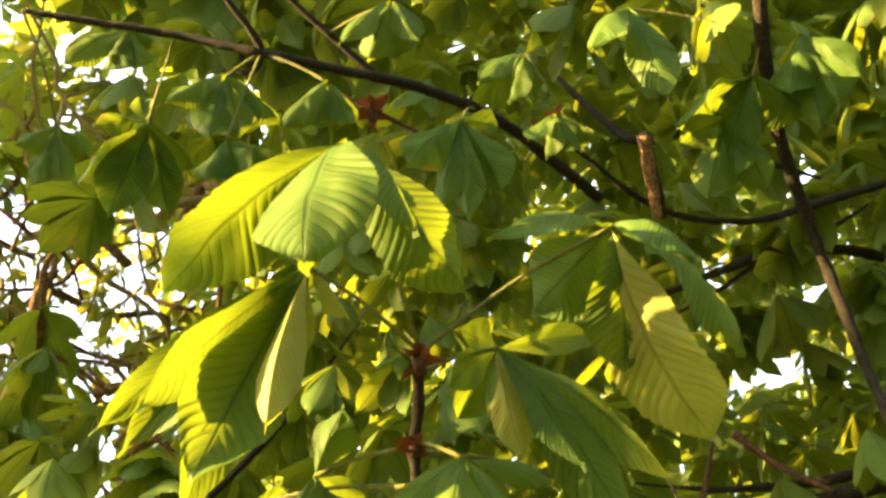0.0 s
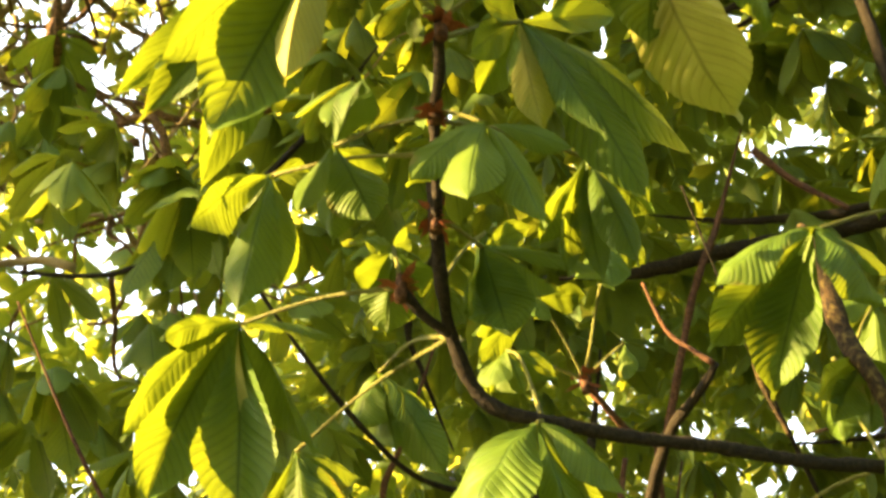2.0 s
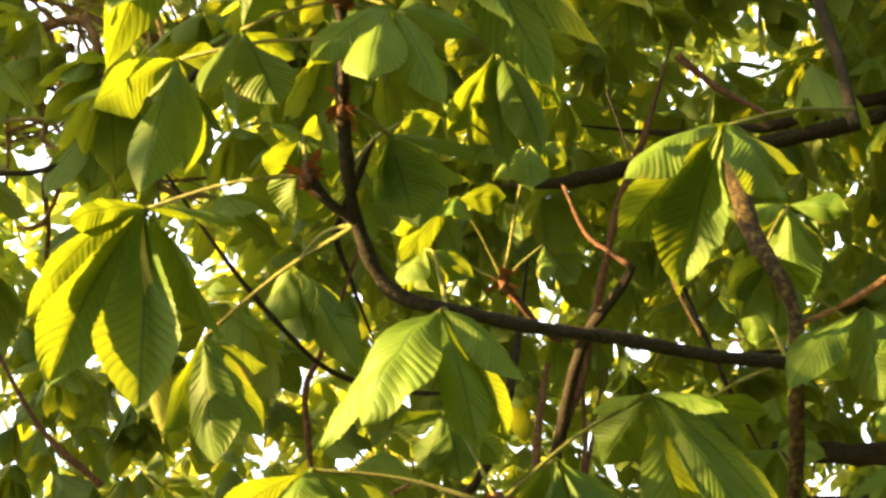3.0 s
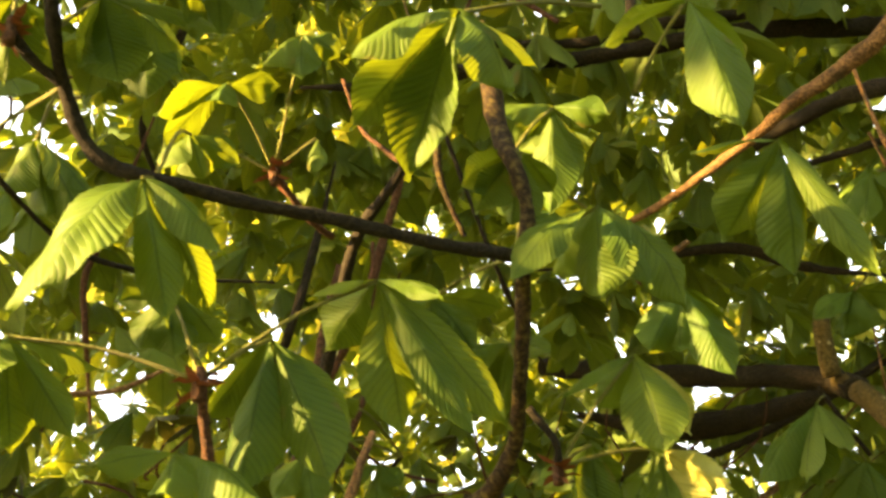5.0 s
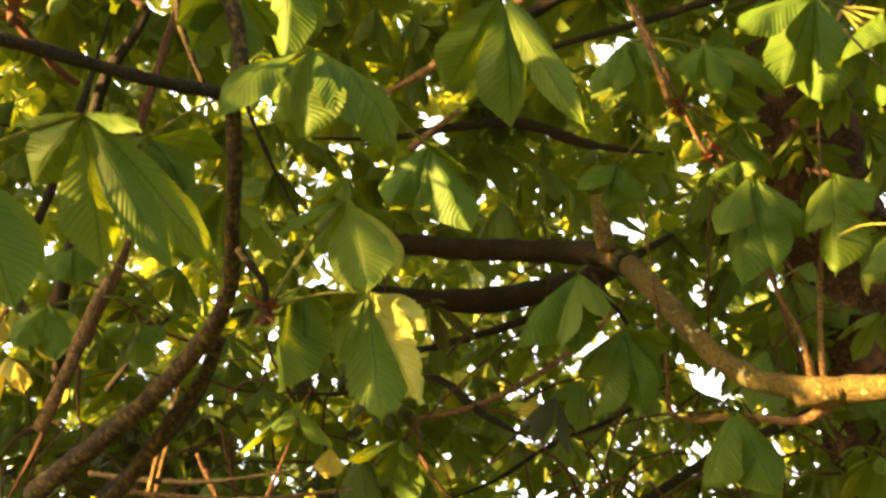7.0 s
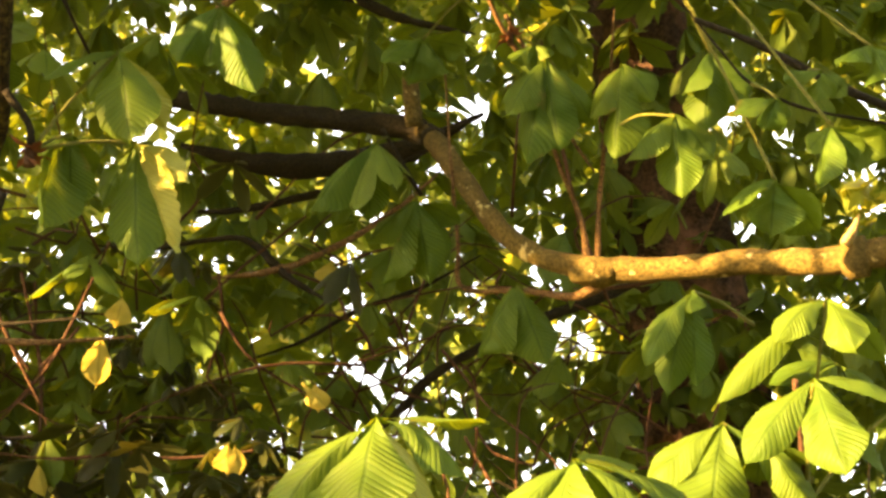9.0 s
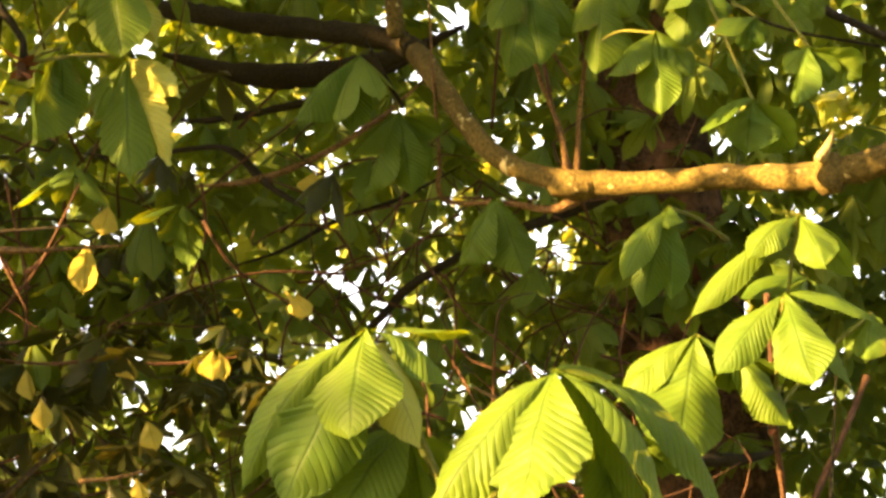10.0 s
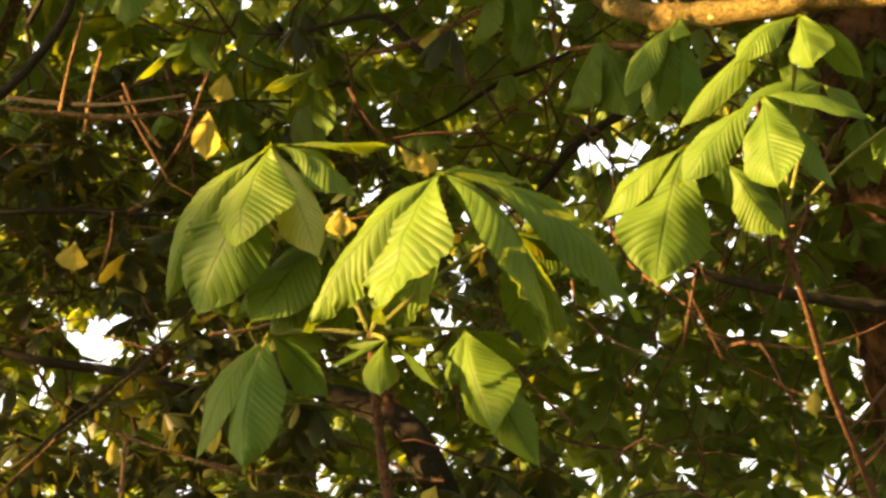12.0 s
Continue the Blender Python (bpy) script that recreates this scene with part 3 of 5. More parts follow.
stem(tree, "twig", [(1.169, 1.829, 2.429, 0.0015), (1.205, 1.862, 2.319, 0.0025), (1.226, 1.882, 2.259, 0.0036), (1.262, 1.915, 2.170, 0.0036), (1.325, 1.987, 2.105, 0.0042), (1.358, 2.024, 2.080, 0.0029), (1.413, 2.087, 2.045, 0.0015)], bark_red)
stem(tree, "branch", [(0.059, 1.938, 2.207, 0.0062), (0.124, 1.897, 2.263, 0.0068), (0.157, 1.851, 2.349, 0.0068), (0.173, 1.865, 2.432, 0.0068), (0.184, 1.875, 2.498, 0.0048), (0.202, 1.892, 2.616, 0.0017)], bark)
stem(tree, "twig", [(0.220, 2.050, 1.953, 0.0036), (0.282, 2.037, 1.943, 0.0042), (0.351, 2.021, 1.936, 0.0042), (0.409, 2.007, 1.937, 0.0029), (0.505, 1.984, 1.948, 0.0015)], bark)
stem(tree, "twig", [(0.293, 2.206, 1.431, 0.0036), (0.368, 2.194, 1.490, 0.0031), (0.441, 2.166, 1.555, 0.0026), (0.504, 2.114, 1.621, 0.0022)], bark_moss)
stem(tree, "twig", [(0.413, 2.021, 1.430, 0.0032), (0.492, 2.029, 1.404, 0.0026), (0.587, 2.036, 1.373, 0.0019)], bark_tan_lit)
stem(tree, "twig", [(0.197, 2.292, 1.344, 0.0032), (0.247, 2.301, 1.397, 0.0026), (0.292, 2.307, 1.445, 0.0019)], bark_tan_lit)
stem(tree, "twig", [(0.304, 2.030, 1.920, 0.0034), (0.320, 2.008, 2.001, 0.0027), (0.341, 1.986, 2.077, 0.0020)], bark_tan_lit)
stem(tree, "twig", [(0.359, 2.189, 1.703, 0.0030), (0.372, 2.181, 1.758, 0.0024), (0.374, 2.173, 1.800, 0.0018)], bark_red)
stem(tree, "twig", [(0.385, 2.128, 1.985, 0.0040), (0.417, 2.148, 1.929, 0.0032), (0.462, 2.170, 1.856, 0.0024)], bark_red)
stem(tree, "twig", [(0.545, 2.020, 1.581, 0.0035), (0.596, 2.021, 1.588, 0.0028), (0.639, 2.021, 1.600, 0.0021)], bark_tan_lit)
stem(tree, "twig", [(0.414, 2.123, 1.336, 0.0040), (0.414, 2.123, 1.389, 0.0032), (0.415, 2.121, 1.437, 0.0024)], bark_tan_lit)
stem(tree, "twig", [(0.312, 2.249, 1.950, 0.0045), (0.321, 2.231, 2.018, 0.0036), (0.338, 2.211, 2.086, 0.0027)], bark_tan_lit)
stem(tree, "twig", [(0.375, 2.225, 2.036, 0.0040), (0.405, 2.241, 1.977, 0.0032), (0.443, 2.251, 1.927, 0.0024)], bark_red)
stem(tree, "twig", [(0.465, 2.345, 1.958, 0.0045), (0.496, 2.335, 1.994, 0.0036), (0.519, 2.324, 2.026, 0.0027)], bark_red)
stem(tree, "twig", [(0.053, 1.876, 2.080, 0.0060), (0.084, 1.874, 2.097, 0.0048), (0.107, 1.866, 2.127, 0.0036)], bark_tan_lit)
stem(tree, "twig", [(0.063, 2.003, 2.018, 0.0040), (0.076, 1.983, 2.086, 0.0032), (0.083, 1.963, 2.146, 0.0024)], bark_tan_lit)
stem(tree, "twig", [(-0.082, 1.471, 2.041, 0.0038), (-0.024, 1.477, 2.052, 0.0030), (0.021, 1.473, 2.075, 0.0023)], bark_tan_lit)
stem(tree, "twig", [(0.209, 1.904, 2.089, 0.0055), (0.223, 1.889, 2.133, 0.0049), (0.251, 1.863, 2.198, 0.0044), (0.263, 1.824, 2.285, 0.0038), (0.259, 1.808, 2.429, 0.0033)], bark_red)
stem(tree, "twig", [(0.149, 1.808, 2.062, 0.0070), (0.178, 1.783, 2.132, 0.0061), (0.192, 1.779, 2.269, 0.0051), (0.211, 1.781, 2.375, 0.0042)], bark_red)
stem(tree, "twig", [(0.302, 1.322, 2.308, 0.0045), (0.310, 1.350, 2.257, 0.0036), (0.338, 1.374, 2.201, 0.0027)], bark_moss)
stem(tree, "twig", [(0.347, 1.362, 2.585, 0.0050), (0.400, 1.379, 2.545, 0.0040), (0.458, 1.386, 2.511, 0.0030)], bark_red)
stem(tree, "twig", [(0.254, 1.113, 2.860, 0.0100), (0.260, 1.149, 2.826, 0.0080), (0.268, 1.186, 2.788, 0.0060)], bark_tan_lit)
stem(tree, "twig", [(-0.746, 1.908, 3.201, 0.0090), (-0.739, 1.842, 3.280, 0.0078), (-0.732, 1.794, 3.334, 0.0066), (-0.701, 1.772, 3.369, 0.0054)], bark_tan_lit)
stem(tree, "twig", [(-0.755, 1.889, 3.219, 0.0060), (-0.688, 1.928, 3.203, 0.0048), (-0.621, 1.977, 3.170, 0.0036)], bark_tan_lit)
stem(tree, "branch", [(1.060, 1.469, 2.535, 0.0140), (0.965, 1.509, 2.546, 0.0130), (0.888, 1.563, 2.554, 0.0119), (0.841, 1.620, 2.553, 0.0108), (0.803, 1.694, 2.557, 0.0098)], bark)
stem(tree, "branch", [(1.146, 1.638, 2.613, 0.0075), (1.014, 1.716, 2.593, 0.0065), (0.945, 1.753, 2.582, 0.0055), (0.866, 1.789, 2.570, 0.0045)], bark)
stem(tree, "twig", [(0.868, 1.377, 2.237, 0.0042), (0.851, 1.362, 2.273, 0.0036), (0.820, 1.350, 2.348, 0.0031), (0.796, 1.339, 2.429, 0.0025)], bark_tan_lit)
stem(tree, "twig", [(0.650, 1.832, 2.394, 0.0065), (0.677, 1.813, 2.417, 0.0052), (0.719, 1.788, 2.445, 0.0039)], bark_tan_lit)
stem(tree, "twig", [(0.194, 1.490, 1.847, 0.0068), (0.215, 1.475, 1.903, 0.0059), (0.235, 1.474, 1.971, 0.0050), (0.249, 1.489, 2.017, 0.0041)], bark_tan_lit)

# ---- foliage behind ----
def eye_dir(az, el):
    a, e = radians(az), radians(el)
    return np.array((math.sin(a) * math.cos(e), math.cos(a) * math.cos(e), math.sin(e)))


CENTRE = np.array((0.3, 0.0, 1.5))


def in_opening(at):
    """The hole in the crowns where bare twigs stand against the sky."""
    d = np.asarray(at) - CENTRE
    az = math.degrees(math.atan2(d[0], d[1]))
    el = math.degrees(math.asin(d[2] / np.linalg.norm(d)))
    wob = noise.noise(Vector((az * 0.25, el * 0.25, 0.0)))
    return math.hypot((az + 24.5) / 5.5, (el - 42.0) / 4.5) < 1.0 + 0.5 * wob


# gaps in the crowns through which the sky shows: standing point, then bearing, height and half width in degrees
GAPS = {
    (0.30, 0.10, 1.46): [(11.9, 29.5, 1.7), (13.3, 30.1, 1.1), (19.9, 35.0, 1.2), (20.9, 31.7, 1.3), (21.7, 32.5, 0.9), (24.3, 27.2, 0.9), (17.4, 26.4, 1.1), (21.9, 26.9, 0.9), (26.3, 33.6, 0.9)],
    (0.00, 0.00, 1.60): [(15.6, 42.0, 1.5), (17.7, 37.9, 1.2), (19.5, 40.5, 1.3), (13.0, 37.0, 1.2), (21.0, 45.0, 1.6), (14.8, 51.1, 1.2), (-6.2, 52.6, 0.6), (-17.4, 44.9, 0.8), (-1.1, 48.3, 0.4), (-18.7, 34.9, 1.1)],
    (0.01, 0.08, 1.53): [(-18.8, 36.9, 1.1), (-13.4, 33.3, 0.7), (2.8, 35.8, 0.6), (-19.1, 23.1, 1.2), (0.3, 23.0, 1.1), (15.4, 26.6, 0.8), (8.0, 23.4, 0.7), (-9.3, 42.5, 0.6)],
    (0.24, 0.10, 1.48): [(14.9, 36.5, 1.0), (22.9, 31.8, 1.3), (16.7, 34.1, 0.6), (12.8, 24.7, 0.5), (-10.2, 22.2, 0.7), (9.1, 25.9, 0.4), (23.1, 23.5, 0.8)],
    (0.33, 0.11, 1.43): [(11.6, 30.5, 1.8), (20.7, 25.2, 1.1), (32.9, 25.1, 1.3), (16.7, 14.0, 1.2), (6.1, 27.6, 0.6), (6.1, 16.8, 0.5), (28.7, 26.8, 0.7), (20.4, 14.8, 0.5)],
    (0.37, -0.00, 1.40): [(15.7, 14.7, 1.1), (23.9, 12.5, 0.7), (9.2, 18.1, 0.6), (34.5, 20.6, 1.1), (4.7, 12.2, 0.7), (36.2, 6.5, 1.2), (8.9, 12.0, 0.5), (20.0, 24.6, 0.7), (37.8, 14.1, 0.7)],
    (0.66, -0.06, 1.34): [(2.6, 19.6, 1.1), (14.7, 14.7, 0.9), (-7.7, 6.5, 2.2), (-5.1, 7.6, 1.4), (-4.1, 5.5, 1.2), (-9.5, 4.5, 1.3), (3.7, 12.8, 0.6), (22.0, 0.6, 2.2), (19.0, 2.0, 1.2), (6.4, 3.0, 0.9), (-8.7, 9.0, 0.8), (1.5, 1.1, 1.0), (21.2, 6.3, 0.5), (6.9, 17.0, 0.4), (15.0, 18.2, 0.5)],
}


AXES = [(np.array(eye), np.array([eye_dir(a, e) for a, e, r in cones]), np.array([radians(r) for a, e, r in cones])) for eye, cones in GAPS.items()]


def in_gap(at, share=1.0):
    for eye, axes, wide in AXES:
        d = unit(np.asarray(at) - eye)
        off = np.arccos(np.clip(axes @ d, -1, 1)) / (wide * share)
        if off.min() < 1.6 and off.min() < 1 + 0.6 * noise.noise(Vector(d) * 40):
            return True
    return False


def shades_opening(at):
    """Whether a leaf here would stand between the sun and the bare twigs."""
    for far in (1.0, 2.0, 3.0, 4.0, 5.5, 7.0):
        p = np.asarray(at) - np.array(TO_SUN) * far
        if in_opening(p) and 2.6 < np.linalg.norm(p - CENTRE) < 6.0:
            return True
    return False


rng = np.random.RandomState(5)
fans = []
for k in range(8):
    p, f, t = fan(rng, 7, 4, (0.8, 2.0))
    me = bpy.data.meshes.new("leaf")
    me.from_pydata([tuple(q) for q in p], [], f)
    me.materials.append(leaf_fill)
    me.polygons.foreach_set("use_smooth", [True] * len(me.polygons))
    layer = me.uv_layers.new(name="UVMap")
    loops = np.empty(len(me.loops), int)
    me.loops.foreach_get("vertex_index", loops)
    layer.data.foreach_set("uv", t[loops].ravel())
    fans.append(me)
for k in range(300):
    az, el = rng.uniform(-30, 50), rng.uniform(8, 62)
    far = rng.uniform(1.9, 3.4)
    if k < 80:
        az, el, far = rng.uniform(-31, -11), rng.uniform(24, 52), rng.uniform(1.9, 3.0)
    at = CENTRE + eye_dir(az, el) * far
    while in_opening(at) or in_gap(at):
        az = az + 3.0
        at = CENTRE + eye_dir(az, el) * far
    ob = new("leaf", fans[rng.randint(len(fans))])
    ob.parent = tree
    s = rng.uniform(0.5, 0.85) if k >= 80 else rng.uniform(0.6, 0.95)
    ob.matrix_basis = Matrix.LocRotScale(Vector(at), Euler((rng.uniform(-0.4, 0.4), rng.uniform(-0.4, 0.4), rng.uniform(0, 6.28))), (s, s, s))


def leaf_mass(name, label, category, count, place, mat, size, rows=3, cols=2, seed=1, hang=(0.5, 1.3)):
    """Many hanging leaves that nobody could count, as one mesh."""
    rg = np.random.RandomState(seed)
    shapes = [fan(rg, rows, cols, hang) for _ in range(10)]
    allv, allf, allt, base = [], [], [], 0
    for _ in range(count):
        at = place(rg)
        if at is None:
            continue
        p, f, t = shapes[rg.randint(10)]
        m = np.array(Euler((rg.uniform(-0.6, 0.6), rg.uniform(-0.6, 0.6), rg.uniform(0, 6.28))).to_matrix())
        q = (p * rg.uniform(*size)) @ m.T + at
        allv.append(q)
        allt.append(t)
        allf += [tuple(i + base for i in g) for g in f]
        base += len(q)
    ob = part(name, np.vstack(allv), allf, mat, uv=np.vstack(allt))
    return tagged(ob, label, category, kind="stuff")


def far_crown(rg):
    az, el = rg.uniform(-42, 64), rg.uniform(-6, 70)
    at = CENTRE + eye_dir(az, el) * rg.uniform(3.6, 8.5)
    if in_gap(at, 0.55):
        return None
    gap = noise.noise(Vector(at) * 2.0)
    thin = 0.8 if az < -12 and 26 < el < 52 else 0.0
    if in_opening(at) and rg.rand() < 0.93:
        return None
    return None if gap > (0.22 if el > 38 else 0.34 if az < -8 and el > 20 else 0.52) or shades_opening(at) or at[2] < 0.15 or rg.rand() < thin else at


leaf_mass("far_foliage", "dense chestnut foliage further back with sky gaps", "foliage", 15000, far_crown, leaf_far, (0.6, 1.1), 2, 2, seed=3)


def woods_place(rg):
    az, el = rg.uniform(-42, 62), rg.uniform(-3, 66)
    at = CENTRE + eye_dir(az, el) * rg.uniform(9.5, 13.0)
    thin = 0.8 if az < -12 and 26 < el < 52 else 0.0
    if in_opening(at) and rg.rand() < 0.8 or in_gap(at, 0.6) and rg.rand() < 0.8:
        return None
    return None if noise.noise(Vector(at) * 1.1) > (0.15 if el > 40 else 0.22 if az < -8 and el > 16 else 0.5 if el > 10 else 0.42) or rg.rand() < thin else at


leaf_mass("distant_woods", "distant woodland foliage in a sunlit leaf colour with bright gaps of sky", "foliage", 13500, woods_place, leaf_woods_lit, (1.4, 2.4), 2, 2, seed=61)


def middle_place(rg):
    az, el = rg.uniform(-30, 55), rg.uniform(8, 56)
    at = CENTRE + eye_dir(az, el) * rg.uniform(2.1 if az < -3 or el > 33 else 2.75, 3.9)
    if in_gap(at, 0.6) or in_opening(at) or az < -13 and 28 < el < 52 and rg.rand() < 0.6:
        return None
    return None if noise.noise(Vector(at) * 1.7) > (0.05 if el > 24 else -0.12) else at


leaf_mass("middle_foliage", "shaded hanging chestnut leaves between the boughs", "foliage", 2400, middle_place, leaf_middle, (0.6, 0.95), 5, 4, seed=13, hang=(0.9, 2.4))


def hedge_place(rg):
    az, el = rg.uniform(-30, 62), rg.uniform(-11, 18)
    at = CENTRE + eye_dir(az, el) * rg.uniform(3.6, 5.6)
    return None if noise.noise(Vector(at) * 1.6) > 0.12 or at[2] < 0.05 or in_gap(at, 0.55) else at


leaf_mass("hedge_foliage", "dark leafy undergrowth behind the trunk", "shrub", 5000, hedge_place, leaf_far, (0.5, 0.9), seed=11)


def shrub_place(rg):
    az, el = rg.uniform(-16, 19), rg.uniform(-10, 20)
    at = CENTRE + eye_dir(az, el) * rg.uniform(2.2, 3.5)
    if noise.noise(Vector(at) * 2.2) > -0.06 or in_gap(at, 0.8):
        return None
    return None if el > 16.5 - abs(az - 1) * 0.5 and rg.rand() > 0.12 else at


leaf_mass("shrub_foliage", "dark small-leaved shrub behind the chestnut leaves, deep shade put into its colour", "shrub", 3600, shrub_place, leaf_dark, (0.25, 0.6), seed=8)


# unseen leaves added on the sun's side break the low sun into patches
LIT = [
    ((-0.139, 0.747, 2.262), 0.24),
    ((0.21, 0.87, 2.22), 0.06),
    ((-0.210, 1.002, 2.020), 0.22),
    ((0.014, 0.996, 1.965), 0.1),
    ((-0.101, 1.101, 1.897), 0.12),
    ((0.076, 1.355, 2.340), 0.22),
    ((0.972, 1.267, 2.251), 0.15),
    ((0.932, 1.636, 2.445), 0.10),
    ((0.415, 1.121, 2.050), 0.09),
    ((0.503, 1.028, 2.201), 0.08),
    ((0.667, 1.115, 2.047), 0.07),
    ((0.475, 1.220, 1.861), 0.08),
    ((0.643, 0.913, 1.57), 0.08),
    ((0.735, 0.87, 1.55), 0.11),
    ((0.272, 2.263, 1.742), 0.20),
    ((0.627, 2.295, 2.006), 0.20),
    ((1.039, 1.014, 1.648), 0.20),
    ((1.132, 0.984, 1.697), 0.15),
    ((1.362, 1.643, 2.013), 0.20),
    ((-0.414, 1.154, 2.881), 0.10),
    ((0.277, 1.081, 2.999), 0.22),
    ((0.481, 1.076, 2.933), 0.18),
    ((0.058, 1.143, 3.008), 0.14),
    ((-0.082, 1.111, 2.926), 0.06),
    ((0.013, 0.847, 2.227), 0.14),
    ((0.078, 0.972, 2.158), 0.10),
]
LIT += [((0.112, 1.976, 2.118), 0.13), ((0.643, 2.064, 1.657), 0.07), ((0.751, 2.031, 1.761), 0.05), ((2.36, 3.37, 1.55), 0.14), ((2.3, 3.28, 2.3), 0.12), ((0.82, 1.43, 2.49), 0.07), ((0.86, 1.39, 2.52), 0.08), ((0.09, 0.92, 2.14), 0.06), ((0.093, 1.054, 2.215), 0.08), ((0.12, 1.354, 2.303), 0.12), ((0.175, 1.279, 2.245), 0.1), ((0.173, 1.508, 2.251), 0.12), ((1.155, 1.036, 1.912), 0.1), ((0.87, 2.51, 2.22), 0.08), ((1.2, 1.75, 2.02), 0.12), ((1.5, 1.5, 2.0), 0.14), ((1.036, 2.1, 2.47), 0.06), ((2.45, 3.5, 1.75), 0.1), ((0.76, 0.85, 1.54), 0.12), ((0.62, 0.92, 1.56), 0.1)]
DARK = [(1.1, 1.65, 2.22), (1.2, 1.6, 2.2), (1.15, 1.76, 2.28), (0.25, 1.13, 2.0), (0.3, 1.12, 1.95), (0.24, 1.13, 1.97), (0.15, 1.13, 1.88), (0.25, 1.03, 2.13), (0.27, 1.05, 2.1), (0.15, 1.14, 1.86), (0.22, 1.15, 1.9), (0.08, 1.15, 1.95), (0.30, 1.16, 1.95), (0.45, 1.23, 1.85), (0.869, 2.277, 2.447), (0.369, 1.252, 1.962), (0.333, 1.458, 1.899), (2.443, 3.498, 1.853), (0.670, 2.428, 1.899), (0.128, 1.072, 2.058), (1.037, 2.420, 1.508), (2.150, 3.232, 2.905), (0.912, 2.248, 2.433), (1.489, 2.809, 1.668), (1.147, 1.740, 2.237), (1.265, 1.712, 2.242), (0.651, 0.983, 1.402), (0.825, 0.943, 1.405), (0.651, 0.984, 1.393), (0.834, 0.943, 1.396), (0.644, 0.989, 1.377), (0.826, 0.948, 1.380), (0.588, 0.962, 1.474), (0.738, 2.354, 2.485), (0.274, 1.175, 1.938), (0.295, 1.187, 1.912), (0.155, 1.145, 1.894), (0.184, 1.152, 1.874), (0.963, 2.235, 2.430)]


def blocks_lit(at):
    """Whether a leaf here would stand between the sun and a sunlit spot."""
    for c, r in LIT:
        off = at - np.array(c)
        off = off - np.array(TO_SUN) * (off @ np.array(TO_SUN))
        if np.linalg.norm(off) < r:
            return True
    return False


def shade_place(rg):
    goal = CENTRE + eye_dir(rg.uniform(-25, 45), rg.choice([rg.uniform(-8, 20), rg.uniform(-6, 54)])) * rg.uniform(1.0, 3.8)
    if rg.rand() < 0.55:
        goal = np.array(DARK[rg.randint(len(DARK))]) + rg.normal(size=3) * 0.16
    at = goal + np.array(TO_SUN) * rg.uniform(3.2, 6.5)
    if at[1] > -0.6 and at[0] > -2.2 or at[2] < 0.4:
        return None
    return None if blocks_lit(at) and rg.rand() < 0.99 else at


leaf_mass("near_crown_foliage", "unseen leaves added towards the sun to cast dappled shade", "foliage", 1250, shade_place, leaf_far, (0.8, 1.2), 5, 2, seed=21)


def side_place(rg):
    goal = CENTRE + eye_dir(rg.uniform(-36, -4), rg.uniform(14, 56)) * rg.uniform(1.7, 8.0)
    if in_opening(goal):
        return None
    at = goal + SUNWARD * rg.uniform(3.0, 7.0)
    turn = math.degrees(math.atan2(at[0], at[1]))
    return at if -150 < turn < -44 and noise.noise(Vector(at) * 0.9) < -0.02 and not shades_opening(at) and not blocks_lit(at) else None


leaf_mass("side_crown_foliage", "unseen leaves added to keep the sun off the left background", "foliage", 2900, side_place, leaf_far, (1.2, 1.9), 3, 2, seed=71)


def overhead_place(rg):
    x, y = rg.uniform(-3.0, 6), rg.uniform(-2.5, 6)
    at = np.array((x, y, rg.uniform(4.2, 6.5)))
    return None if noise.noise(Vector(at) * 0.8) > 0.35 or in_opening(at) or in_gap(at) or shades_opening(at) or (at[0] < 0 and blocks_lit(at)) else at


leaf_mass("overhead_foliage", "mostly unseen leaves added overhead to cut the skylight", "foliage", 3600, overhead_place, leaf_far, (1.0, 1.6), 2, 2, seed=31)


def rear_place(rg):
    turn = rg.uniform(70, 290)
    if abs((turn - 360) - math.degrees(SUN_AZ)) < 18:
        return None
    far = rg.uniform(6.0, 8.5)
    return np.array((math.sin(radians(turn)) * far, math.cos(radians(turn)) * far, rg.uniform(0.1, 7.0)))


leaf_mass("clearing_foliage", "unseen leaves added behind to cut skylight and ground bounce", "foliage", 4500, rear_place, leaf_far, (1.8, 2.8), 2, 2, seed=51)


def tangle(name, label, count, place, mat, seed):
    """Thin crooked twigs beyond counting, as one mesh."""
    rg = np.random.RandomState(seed)
    allv, allf = [], []
    for _ in range(count):
        p, d = place(rg), unit(rg.normal(size=3) + np.array((0, 0, 0.3)))
        rows = []
        for k in range(5):
            rows.append((*p, 0.0036 - 0.0006 * k))
            d = unit(d + rg.normal(size=3) * 0.45)
            p = p + d * rg.uniform(0.07, 0.16)
        v, f = tube(rows, 0.05, 5, 0.1)
        n = len(allv)
        allv += v
        allf += [tuple(i + n for i in g) for g in f]
    return tagged(part(name, allv, allf, mat), label, "twigs", kind="stuff")


rg = np.random.RandomState(41)
for _ in range(120):
    p, d = CENTRE + eye_dir(rg.uniform(-31, -17), rg.uniform(31, 47)) * rg.uniform(3.0, 4.6), unit(rg.normal(size=3) + np.array((0, 0, 0.8)))
    rows, thick = [], rg.choice([0.004, 0.006, 0.008, 0.013])
    for k in range(8):
        rows.append((*p, thick * (1 - 0.1 * k)))
        d = unit(d + rg.normal(size=3) * 0.45)
        p = p + d * rg.uniform(0.05, 0.12)
    v, f = tube(rows, 0.05, 6, 0.15)
    part("twig", v, f, rg.choice([bark_tan_lit, bark_pale]), tree)


